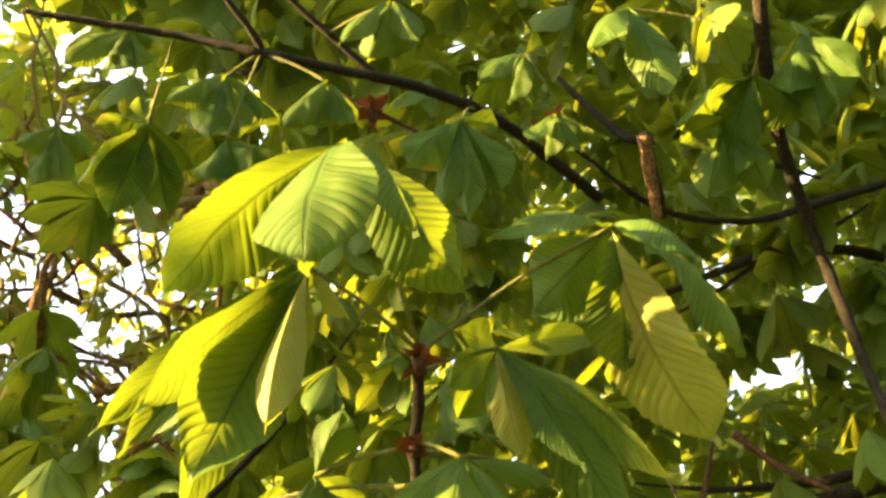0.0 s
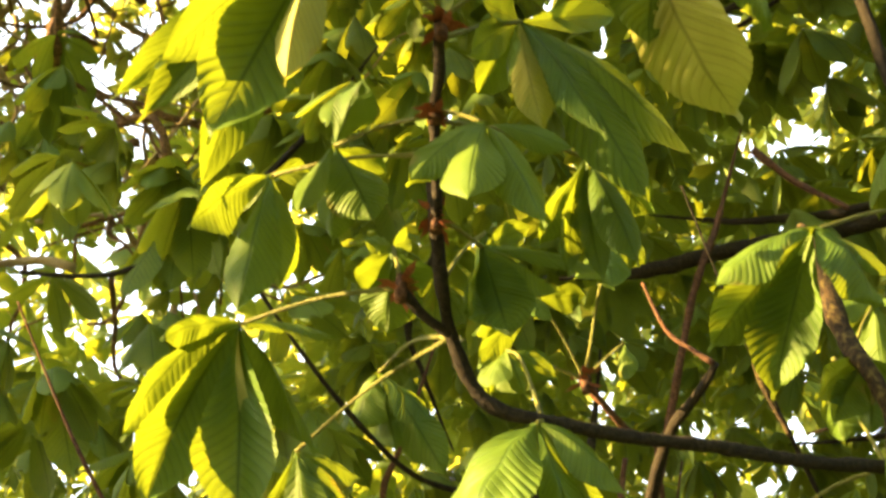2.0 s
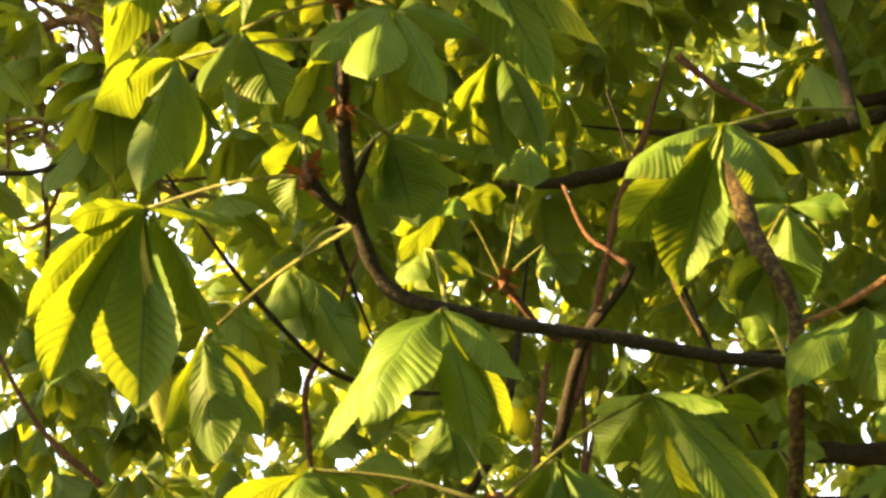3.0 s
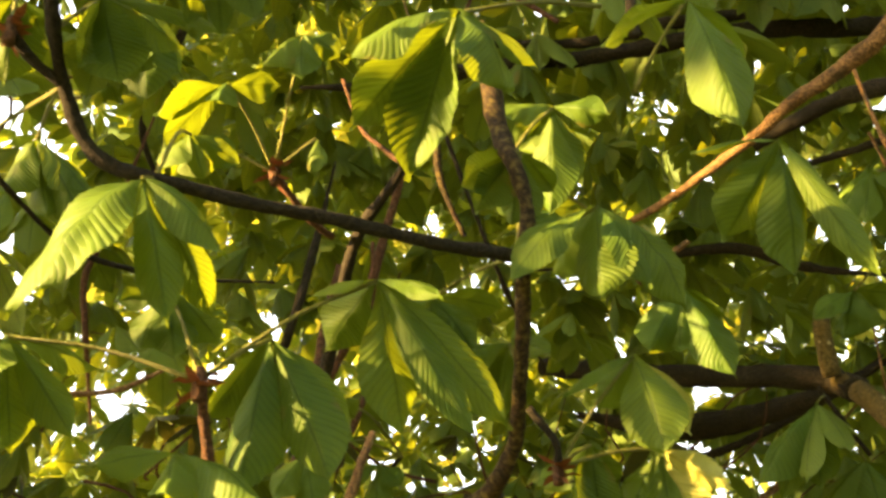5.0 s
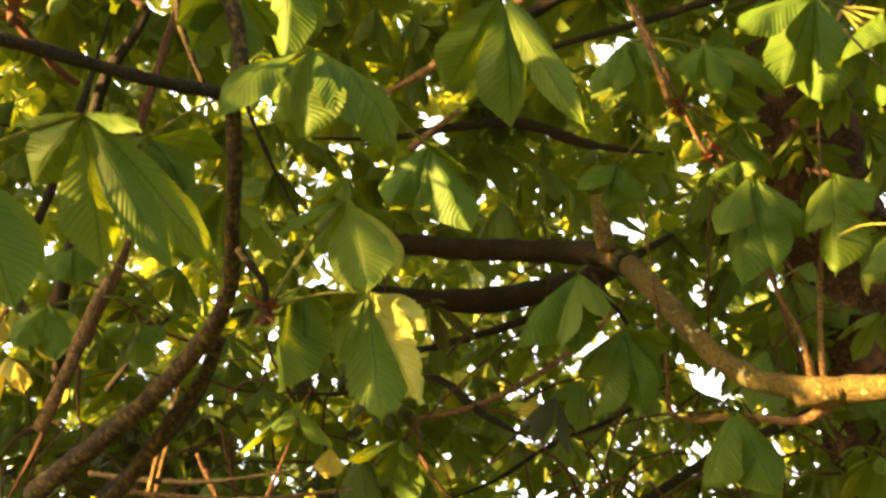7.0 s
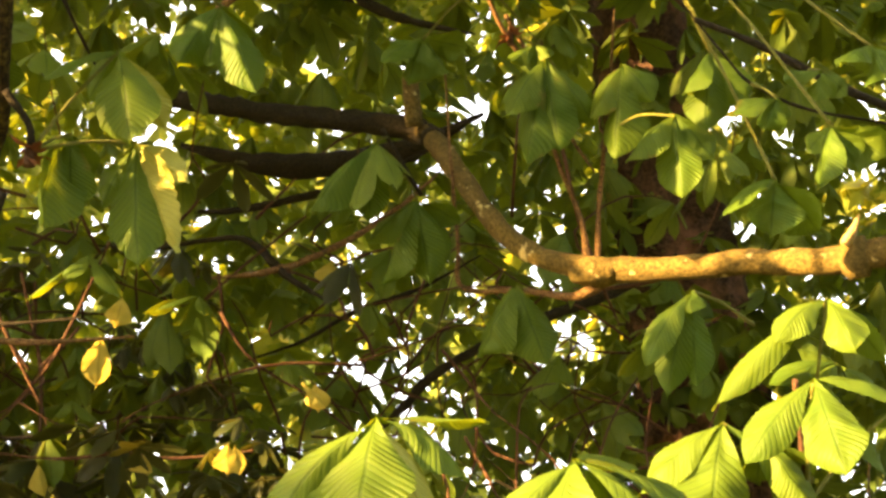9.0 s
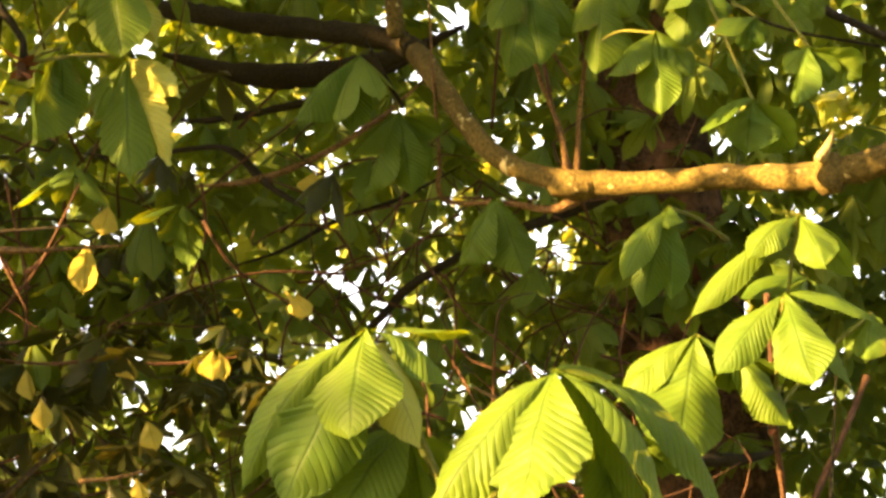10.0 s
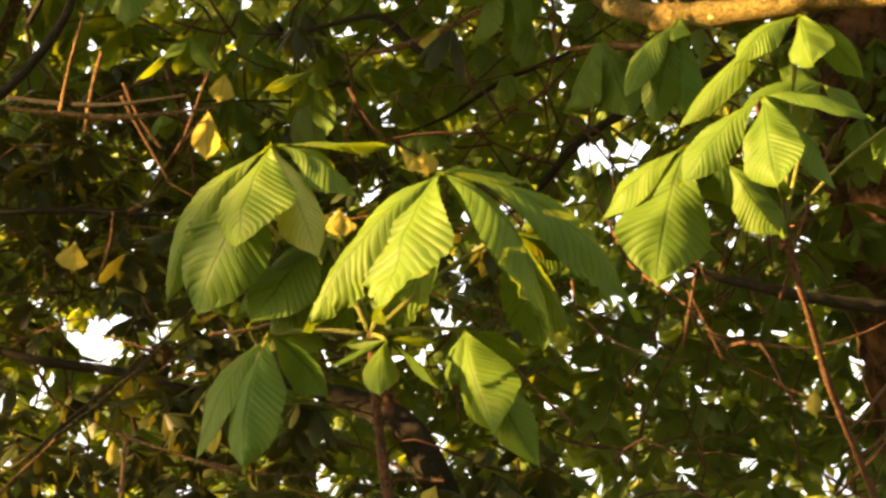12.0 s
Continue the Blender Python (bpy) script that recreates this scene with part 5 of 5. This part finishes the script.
leaf(b, (0.723, 0.948, 1.459), (0.733, 0.927, 1.453), [(0.691, 0.930, 1.432, 0.009, 0.10), (0.726, 0.885, 1.408, 0.026, 0.15), (0.776, 0.915, 1.412, 0.013, 0.20), (0.772, 0.939, 1.453, 0.009, 0.10), (0.703, 0.954, 1.452, 0.009, 0.10)])
leaf(b, (0.723, 0.948, 1.459), (0.793, 0.942, 1.463), [(0.781, 0.933, 1.418, 0.030, 0.15), (0.809, 0.893, 1.380, 0.052, 0.20), (0.847, 0.920, 1.357, 0.034, 0.20), (0.846, 0.956, 1.440, 0.034, 0.20)])
leaf(b, (0.723, 0.948, 1.459), (0.822, 0.922, 1.535), [(0.853, 0.933, 1.443, 0.047, 0.12), (0.866, 0.927, 1.458, 0.034, 0.12), (0.891, 0.933, 1.507, 0.030, 0.20), (0.918, 0.938, 1.503, 0.035, 0.20)], 0.35)
b = branch_thing("leafy_branch", "bright yellow-green chestnut leaves on an orange shoot")
stem(b, "stem", [(1.066, 1.047, 1.684, 0.0025), (1.106, 1.105, 1.609, 0.0030), (1.122, 1.131, 1.566, 0.0032), (1.157, 1.176, 1.512, 0.0034), (1.205, 1.242, 1.440, 0.0036), (1.291, 1.347, 1.337, 0.0040)], bark_red)
bud_scales(b, (1.119, 1.129, 1.581), 1.20)
leaf(b, (1.114, 1.119, 1.585), (1.012, 1.085, 1.649), [(0.977, 1.070, 1.517, 0.082, 0.10, 3, -0.12, (-0.65, -0.74, 0.16)), (0.940, 1.120, 1.583, 0.044, 0.20, 3, -0.30, (-0.62, -0.66, 0.41)), (1.109, 1.102, 1.571, 0.061, 0.22, 0, -0.30, (0.24, -0.81, 0.54))])
leaf(b, (1.114, 1.119, 1.585), (1.058, 1.007, 1.674), [(0.984, 1.011, 1.594, 0.041, 0.18, 3, -0.20, (-0.51, -0.69, 0.51)), (1.049, 0.959, 1.581, 0.054, 0.12, 3, -0.15, (-0.60, -0.76, 0.26)), (1.115, 0.997, 1.587, 0.042, 0.18, 0, -0.40, (0.43, -0.86, 0.28)), (1.146, 0.989, 1.651, 0.033, 0.20, 0, -0.30, (0.34, -0.59, 0.73))])
leaf(b, (1.114, 1.119, 1.585), (1.112, 1.053, 1.765), [(1.046, 1.046, 1.713, 0.036, 0.22), (1.103, 1.005, 1.700, 0.041, 0.20), (1.003, 1.087, 1.660, 0.031, 0.15), (1.170, 1.051, 1.706, 0.031, 0.20)])
leaf(b, (1.114, 1.119, 1.585), (1.049, 1.082, 1.634), [(1.089, 1.056, 1.562, 0.044, 0.15), (1.056, 1.108, 1.601, 0.042, 0.10), (1.117, 1.103, 1.609, 0.031, 0.10)])
leaf(b, (1.114, 1.119, 1.585), (1.146, 1.096, 1.717), [(1.068, 1.098, 1.689, 0.024, 0.15), (1.180, 1.075, 1.681, 0.024, 0.20), (1.118, 1.077, 1.685, 0.021, 0.20), (1.108, 1.102, 1.730, 0.022, 0.10)])
leaf(b, (1.114, 1.119, 1.585), (1.226, 1.104, 1.689), [(1.202, 1.089, 1.635, 0.035, 0.10), (1.232, 1.092, 1.640, 0.022, 0.10), (1.211, 1.135, 1.655, 0.022, 0.10)])
leaf(b, (1.132, 1.212, 1.785), (1.034, 1.164, 1.798), [(0.977, 1.164, 1.713, 0.033, 0.20), (1.012, 1.187, 1.692, 0.039, 0.10), (1.040, 1.176, 1.700, 0.034, 0.10), (1.025, 1.150, 1.770, 0.025, 0.20)])
b = branch_thing("leafy_branch", "small chestnut twig with red bud and translucent leaves")
stem(b, "stem", [(0.128, 1.419, 2.299, 0.0040), (0.147, 1.439, 2.282, 0.0040), (0.172, 1.469, 2.266, 0.0042), (0.197, 1.501, 2.265, 0.0045)], bark_red)
stem(b, "side_shoot", [(0.201, 1.394, 2.414, 0.0020), (0.224, 1.403, 2.354, 0.0024), (0.249, 1.395, 2.323, 0.0028), (0.271, 1.393, 2.303, 0.0040)], bark_red)
stem(b, "stem", [(0.274, 1.393, 2.303, 0.0045), (0.258, 1.427, 2.286, 0.0060), (0.232, 1.474, 2.267, 0.0070), (0.216, 1.537, 2.239, 0.0070), (0.205, 1.633, 2.193, 0.0080), (0.183, 1.764, 2.107, 0.0090), (0.175, 1.914, 2.047, 0.0090)], bark)
bud_scales(b, (0.128, 1.419, 2.299), 1.40)
leaf(b, (0.128, 1.419, 2.299), (0.155, 1.309, 2.410), [(0.112, 1.296, 2.354, 0.037, 0.20), (0.155, 1.304, 2.346, 0.043, 0.15), (0.197, 1.328, 2.395, 0.038, 0.20)])
leaf(b, (0.128, 1.419, 2.299), (0.075, 1.342, 2.362), [(-0.000, 1.331, 2.308, 0.046, 0.20, 1), (0.068, 1.314, 2.317, 0.037, 0.20), (0.006, 1.382, 2.296, 0.044, 0.15, 1), (0.132, 1.355, 2.372, 0.038, 0.20)])
leaf(b, (0.128, 1.419, 2.299), (0.048, 1.394, 2.316), [(0.018, 1.388, 2.264, 0.038, 0.20, 1), (0.077, 1.376, 2.295, 0.031, 0.20), (0.046, 1.419, 2.290, 0.038, 0.10)])
leaf(b, (0.128, 1.419, 2.299), (0.174, 1.405, 2.338), [(0.173, 1.397, 2.283, 0.026, 0.10)])
b = branch_thing("leafy_branch", "dark thin chestnut branch hanging with young leaves")
stem(b, "stem", [(0.412, 0.997, 3.043, 0.0100), (0.415, 1.057, 2.981, 0.0095), (0.429, 1.130, 2.935, 0.0090), (0.452, 1.199, 2.891, 0.0090), (0.478, 1.257, 2.843, 0.0085), (0.498, 1.297, 2.799, 0.0080), (0.509, 1.311, 2.722, 0.0075), (0.519, 1.322, 2.644, 0.0075), (0.527, 1.316, 2.541, 0.0070), (0.531, 1.319, 2.443, 0.0070)], bark)
leaf(b, (0.429, 1.130, 2.935), (0.368, 1.127, 2.898), [(0.294, 1.117, 2.837, 0.052, 0.20, 1), (0.364, 1.152, 2.815, 0.056, 0.10), (0.325, 1.159, 2.785, 0.056, 0.10), (0.410, 1.179, 2.817, 0.056, 0.15)])
leaf(b, (0.415, 1.057, 2.981), (0.402, 1.091, 2.940), [(0.289, 1.089, 2.847, 0.077, 0.20, 1), (0.350, 1.109, 2.933, 0.064, 0.10), (0.473, 1.123, 2.898, 0.078, 0.10), (0.353, 1.147, 2.837, 0.063, 0.10)])
leaf(b, (0.415, 1.057, 2.981), (0.250, 1.048, 3.034), [(0.192, 1.042, 2.941, 0.064, 0.20), (0.253, 1.060, 2.996, 0.058, 0.10), (0.287, 1.072, 2.874, 0.064, 0.15), (0.313, 1.097, 2.936, 0.079, 0.10)])
leaf(b, (0.429, 1.130, 2.935), (0.466, 1.058, 2.980), [(0.438, 1.085, 2.891, 0.064, 0.10), (0.498, 1.092, 2.874, 0.071, 0.10), (0.475, 1.112, 2.862, 0.064, 0.10), (0.524, 1.061, 2.890, 0.042, 0.15)])
b = branch_thing("leafy_branch", "dark chestnut twig with shaded leaf fans")
stem(b, "stem", [(-0.530, 1.029, 3.053, 0.0040), (-0.443, 1.041, 3.041, 0.0050), (-0.334, 1.056, 3.025, 0.0055), (-0.223, 1.069, 2.997, 0.0060), (-0.125, 1.093, 2.987, 0.0065), (-0.039, 1.127, 2.995, 0.0070), (0.050, 1.177, 3.000, 0.0075), (0.113, 1.244, 3.018, 0.0080), (0.233, 1.390, 3.039, 0.0090)], bark)
stem(b, "side_shoot", [(-0.266, 1.004, 3.036, 0.0040), (-0.237, 1.040, 3.013, 0.0045), (-0.223, 1.067, 3.000, 0.0050), (-0.233, 1.084, 2.982, 0.0040), (-0.255, 1.086, 2.980, 0.0030)], bark)
stem(b, "side_shoot", [(-0.187, 1.026, 3.056, 0.0040), (-0.138, 1.066, 3.029, 0.0045), (-0.082, 1.110, 2.999, 0.0050)], bark)
leaf(b, (-0.334, 1.056, 3.025), (-0.367, 1.113, 2.923), [(-0.453, 1.137, 2.837, 0.062, 0.12, 1, -0.30, (-0.52, 0.08, 0.85)), (-0.417, 1.176, 2.813, 0.072, 0.10, 0, -0.35, (-0.19, 0.54, 0.82)), (-0.345, 1.196, 2.830, 0.062, 0.10, 0, -0.35, (0.11, 0.56, 0.82)), (-0.306, 1.165, 2.883, 0.050, 0.12, 0, -0.35, (0.31, 0.45, 0.84)), (-0.384, 1.108, 2.966, 0.030, 0.08, 0, -0.20, (-0.09, 0.46, 0.88)), (-0.442, 1.125, 2.934, 0.045, 0.12, 1, -0.30, (-0.29, -0.29, 0.91))])
leaf(b, (-0.530, 1.029, 3.053), (-0.590, 1.363, 3.211), [(-0.646, 1.358, 3.166, 0.052, 0.20), (-0.614, 1.395, 3.104, 0.052, 0.10), (-0.572, 1.393, 3.112, 0.048, 0.10), (-0.539, 1.393, 3.174, 0.044, 0.20)])
leaf(b, (-0.223, 1.069, 2.997), (-0.266, 1.076, 2.962), [(-0.336, 1.067, 2.900, 0.049, 0.20), (-0.280, 1.091, 2.855, 0.060, 0.10), (-0.245, 1.104, 2.873, 0.064, 0.10), (-0.195, 1.112, 2.906, 0.057, 0.15)])
leaf(b, (-0.443, 1.041, 3.041), (-0.404, 1.081, 3.072), [(-0.480, 1.078, 2.994, 0.055, 0.20), (-0.436, 1.100, 3.008, 0.060, 0.10), (-0.392, 1.100, 3.011, 0.052, 0.10), (-0.361, 1.104, 3.056, 0.045, 0.20)])
leaf(b, (-0.138, 1.066, 3.029), (-0.054, 1.005, 3.006), [(-0.117, 1.011, 2.931, 0.042, 0.20), (-0.083, 1.031, 2.922, 0.053, 0.10), (-0.020, 1.012, 2.932, 0.042, 0.15), (-0.049, 1.045, 2.937, 0.049, 0.10)])
leaf(b, (0.050, 1.177, 3.000), (0.027, 1.045, 2.821), [(-0.037, 1.042, 2.737, 0.059, 0.18), (-0.000, 1.078, 2.708, 0.059, 0.10), (0.031, 1.084, 2.689, 0.039, 0.10), (0.072, 1.089, 2.738, 0.060, 0.12), (0.074, 1.069, 2.835, 0.037, 0.20)])
leaf(b, (-0.223, 1.069, 2.997), (-0.136, 1.072, 2.937), [(-0.189, 1.078, 2.856, 0.049, 0.15), (-0.150, 1.092, 2.870, 0.049, 0.10), (-0.108, 1.092, 2.873, 0.046, 0.10)])
leaf(b, (-0.223, 1.069, 2.997), (-0.260, 1.094, 2.857), [(-0.281, 1.096, 2.789, 0.055, 0.10), (-0.237, 1.113, 2.795, 0.055, 0.10, 1), (-0.199, 1.118, 2.839, 0.055, 0.10)])
b = branch_thing("leafy_branch", "chestnut twig with reddish bracts and pale flower stalk")
stem(b, "stem", [(-0.124, 1.095, 2.942, 0.0025), (-0.082, 1.111, 2.926, 0.0030), (-0.026, 1.139, 2.911, 0.0035)], bark_red)
stem(b, "stem", [(0.131, 1.113, 2.894, 0.0030), (0.188, 1.160, 2.874, 0.0035), (0.255, 1.218, 2.858, 0.0040), (0.329, 1.273, 2.873, 0.0050), (0.430, 1.313, 2.903, 0.0055), (0.514, 1.337, 2.951, 0.0060), (0.641, 1.352, 3.007, 0.0065)], bark)
stem(b, "side_shoot", [(0.266, 1.160, 2.918, 0.0070), (0.278, 1.207, 2.898, 0.0075), (0.290, 1.265, 2.867, 0.0080)], bark_moss)
bud_scales(b, (-0.082, 1.111, 2.926), 1.80)
bud_scales(b, (0.142, 1.114, 2.894), 1.60)
leaf(b, (0.138, 1.114, 2.894), (0.147, 1.096, 2.883), [(0.108, 1.086, 2.827, 0.041, 0.15), (0.129, 1.114, 2.822, 0.042, 0.10), (0.172, 1.099, 2.817, 0.035, 0.10), (0.199, 1.121, 2.862, 0.042, 0.10)])
leaf(b, (0.188, 1.160, 2.874), (0.120, 1.116, 3.035), [(0.053, 1.110, 2.967, 0.044, 0.20), (0.093, 1.139, 2.960, 0.045, 0.10), (0.145, 1.124, 3.064, 0.038, 0.10)])
b = branch_thing("leafy_branch", "chestnut twig with yellow-green leaves high beside the trunk")
stem(b, "stem", [(1.114, 1.285, 2.388, 0.0050), (1.054, 1.274, 2.318, 0.0045), (1.023, 1.268, 2.273, 0.0040), (0.996, 1.264, 2.245, 0.0030)], bark)
leaf(b, (1.043, 1.269, 2.310), (0.996, 1.240, 2.299), [(0.890, 1.235, 2.237, 0.055, 0.15), (0.954, 1.269, 2.190, 0.059, 0.10), (0.994, 1.264, 2.171, 0.068, 0.10), (1.040, 1.267, 2.208, 0.062, 0.10), (0.947, 1.292, 2.235, 0.056, 0.10)])
leaf(b, (1.043, 1.269, 2.310), (1.070, 1.231, 2.283), [(1.001, 1.231, 2.203, 0.062, 0.15), (1.060, 1.255, 2.167, 0.068, 0.10), (1.099, 1.237, 2.217, 0.062, 0.10)])
leaf(b, (1.043, 1.269, 2.310), (1.208, 1.071, 2.051), [(1.161, 1.062, 2.017, 0.040, 0.15), (1.200, 1.041, 1.997, 0.046, 0.15), (1.264, 1.074, 2.036, 0.041, 0.10)])
leaf(b, (1.043, 1.269, 2.310), (1.178, 1.109, 1.974), [(1.150, 1.098, 1.897, 0.040, 0.12), (1.200, 1.107, 1.932, 0.041, 0.10), (1.164, 1.137, 1.952, 0.029, 0.10), (1.233, 1.095, 1.938, 0.052, 0.10)])
leaf(b, (1.043, 1.269, 2.310), (1.155, 1.184, 1.939), [(1.084, 1.185, 1.888, 0.036, 0.20), (1.150, 1.195, 1.875, 0.066, 0.10), (1.212, 1.193, 1.888, 0.067, 0.10)])
leaf(b, (1.204, 1.177, 2.073), (1.197, 1.141, 2.053), [(1.150, 1.150, 2.039, 0.024, 0.10), (1.189, 1.149, 2.019, 0.030, 0.10), (1.223, 1.136, 2.025, 0.027, 0.10)])
leaf(b, (1.147, 1.201, 2.059), (1.154, 1.165, 2.027), [(1.102, 1.177, 2.003, 0.027, 0.10), (1.140, 1.176, 1.990, 0.036, 0.10), (1.158, 1.169, 1.996, 0.027, 0.10)])
b = branch_thing("leafy_branch", "thin red twig with drooping shaded chestnut leaves")
stem(b, "stem", [(0.994, 1.627, 2.386, 0.0035), (1.001, 1.586, 2.422, 0.0030), (1.008, 1.565, 2.441, 0.0025)], bark_red)
bud_scales(b, (0.994, 1.627, 2.386), 1.30)
bud_scales(b, (1.048, 1.661, 2.334), 1.30)
leaf(b, (0.995, 1.625, 2.390), (0.912, 1.580, 2.454), [(0.845, 1.585, 2.350, 0.057, 0.18), (0.889, 1.599, 2.378, 0.054, 0.10), (0.934, 1.588, 2.389, 0.054, 0.10), (0.951, 1.561, 2.408, 0.038, 0.20)])
leaf(b, (1.008, 1.566, 2.441), (0.863, 1.478, 2.379), [(0.820, 1.511, 2.312, 0.040, 0.20, 3, -0.30, (-0.66, -0.66, 0.36)), (0.848, 1.491, 2.308, 0.039, 0.14, 3, -0.30, (-0.48, -0.88, 0.02)), (0.915, 1.479, 2.343, 0.035, 0.25, 0, -0.30, (0.06, -0.85, 0.52)), (0.908, 1.538, 2.313, 0.041, 0.12, 0, -0.30, (-0.08, -0.99, -0.13))])
leaf(b, (1.008, 1.566, 2.441), (0.943, 1.423, 2.350), [(0.969, 1.430, 2.279, 0.030, 0.20, 3, -0.30, (-0.57, -0.82, 0.02)), (0.931, 1.455, 2.309, 0.036, 0.16, 3, -0.30, (-0.67, -0.74, 0.07)), (0.974, 1.480, 2.319, 0.029, 0.12, 0, -0.30, (-0.08, -0.99, -0.13))])
leaf(b, (0.995, 1.625, 2.390), (1.008, 1.566, 2.439), [(0.966, 1.563, 2.399, 0.034, 0.15), (1.022, 1.548, 2.358, 0.046, 0.10), (1.102, 1.541, 2.362, 0.034, 0.35), (1.059, 1.568, 2.471, 0.039, 0.10)])
leaf(b, (1.048, 1.661, 2.334), (1.087, 1.658, 2.322), [(1.044, 1.654, 2.286, 0.035, 0.15), (1.101, 1.640, 2.296, 0.031, 0.15), (1.078, 1.668, 2.278, 0.036, 0.10)])
leaf(b, (0.995, 1.625, 2.390), (0.953, 1.778, 2.369), [(0.885, 1.782, 2.319, 0.050, 0.15), (0.935, 1.795, 2.298, 0.062, 0.10), (0.996, 1.779, 2.317, 0.058, 0.10), (1.029, 1.782, 2.368, 0.050, 0.10)])
leaf(b, (0.995, 1.625, 2.390), (1.180, 1.754, 2.314), [(1.110, 1.758, 2.265, 0.041, 0.20), (1.157, 1.772, 2.243, 0.050, 0.10), (1.202, 1.761, 2.250, 0.050, 0.10), (1.245, 1.766, 2.283, 0.042, 0.15)])
leaf(b, (0.369, 1.276, 2.239), (0.596, 1.438, 2.183), [(0.552, 1.452, 2.104, 0.058, 0.10), (0.588, 1.453, 2.107, 0.058, 0.10), (0.642, 1.429, 2.069, 0.054, 0.12), (0.645, 1.452, 2.158, 0.052, 0.12)])
b = branch_thing("leafy_branch", "chestnut twig hanging below the bough with shaded leaves")
stem(b, "stem", [(0.920, 1.881, 2.261, 0.0040), (0.959, 1.887, 2.202, 0.0040), (0.988, 1.891, 2.161, 0.0035)], bark)
leaf(b, (0.929, 1.882, 2.248), (0.901, 1.846, 2.220), [(0.803, 1.867, 2.097, 0.072, 0.15), (0.845, 1.885, 2.086, 0.059, 0.10), (0.896, 1.865, 2.094, 0.059, 0.10), (0.950, 1.858, 2.162, 0.051, 0.15)])
leaf(b, (0.929, 1.882, 2.248), (0.982, 1.896, 2.154), [(0.909, 1.911, 2.080, 0.052, 0.15), (0.938, 1.930, 2.021, 0.070, 0.10), (1.008, 1.906, 2.020, 0.065, 0.10), (1.037, 1.911, 2.062, 0.061, 0.10), (1.055, 1.895, 2.124, 0.044, 0.15)])
leaf(b, (1.144, 1.864, 2.015), (1.121, 1.840, 2.013), [(1.073, 1.872, 1.906, 0.081, 0.10), (1.121, 1.855, 1.911, 0.072, 0.10), (1.169, 1.840, 1.889, 0.081, 0.10)])
leaf(b, (1.084, 1.690, 2.323), (1.094, 1.642, 2.290), [(1.037, 1.655, 2.196, 0.056, 0.15), (1.073, 1.673, 2.130, 0.073, 0.10), (1.118, 1.654, 2.151, 0.065, 0.10), (1.170, 1.649, 2.200, 0.049, 0.20)])
leaf(b, (1.206, 1.687, 2.208), (1.199, 1.607, 2.284), [(1.155, 1.635, 2.201, 0.049, 0.10), (1.191, 1.631, 2.139, 0.073, 0.10), (1.233, 1.584, 2.217, 0.048, 0.20)])
leaf(b, (1.206, 1.687, 2.208), (1.162, 1.402, 2.110), [(1.096, 1.414, 2.043, 0.053, 0.15), (1.163, 1.397, 1.993, 0.060, 0.10), (1.209, 1.393, 2.052, 0.056, 0.10)])
leaf(b, (1.043, 1.269, 2.310), (1.197, 1.364, 2.184), [(1.155, 1.367, 2.121, 0.042, 0.15), (1.192, 1.381, 2.079, 0.056, 0.10), (1.238, 1.360, 2.111, 0.056, 0.10)])
b = branch_thing("leafy_branch", "shaded chestnut leaves below the mossy stem")
stem(b, "stem", [(0.318, 2.005, 2.180, 0.0035), (0.284, 2.030, 2.143, 0.0040), (0.233, 2.117, 2.100, 0.0050)], bark)
leaf(b, (0.318, 2.005, 2.180), (0.280, 1.923, 2.134), [(0.228, 1.918, 2.108, 0.035, 0.15), (0.313, 1.912, 2.102, 0.035, 0.15), (0.277, 1.936, 2.067, 0.047, 0.10)])
leaf(b, (0.318, 2.005, 2.180), (0.202, 1.615, 2.108), [(0.162, 1.612, 2.060, 0.046, 0.15), (0.206, 1.623, 2.061, 0.046, 0.10), (0.235, 1.632, 2.088, 0.040, 0.10)])
leaf(b, (0.318, 2.005, 2.180), (0.177, 1.649, 2.048), [(0.141, 1.646, 1.988, 0.040, 0.15), (0.192, 1.658, 1.978, 0.046, 0.10), (0.211, 1.668, 2.014, 0.033, 0.10)])
leaf(b, (-0.017, 0.977, 2.094), (-0.094, 1.236, 2.210), [(-0.119, 1.240, 2.148, 0.050, 0.10), (-0.076, 1.254, 2.130, 0.056, 0.10), (-0.040, 1.247, 2.158, 0.048, 0.10), (-0.026, 1.259, 2.102, 0.044, 0.10)])
leaf(b, (-0.025, 0.947, 2.124), (0.012, 1.040, 2.238), [(0.001, 1.058, 2.160, 0.054, 0.10), (0.033, 1.063, 2.139, 0.054, 0.10), (0.058, 1.074, 2.176, 0.045, 0.10)])
leaf(b, (0.053, 1.013, 2.036), (0.038, 1.354, 2.302), [(0.013, 1.347, 2.247, 0.043, 0.15), (0.056, 1.366, 2.251, 0.043, 0.10), (0.094, 1.378, 2.279, 0.038, 0.10)])
leaf(b, (0.356, 1.141, 2.053), (0.419, 1.470, 2.300), [(0.381, 1.452, 2.294, 0.040, 0.15), (0.427, 1.482, 2.246, 0.053, 0.10), (0.468, 1.479, 2.259, 0.046, 0.10), (0.498, 1.487, 2.309, 0.040, 0.10)])
leaf(b, (0.356, 1.141, 2.053), (0.289, 1.217, 2.047), [(0.224, 1.195, 2.007, 0.038, 0.15), (0.283, 1.230, 1.984, 0.057, 0.10), (0.330, 1.228, 1.993, 0.052, 0.10), (0.361, 1.236, 2.047, 0.031, 0.20)])
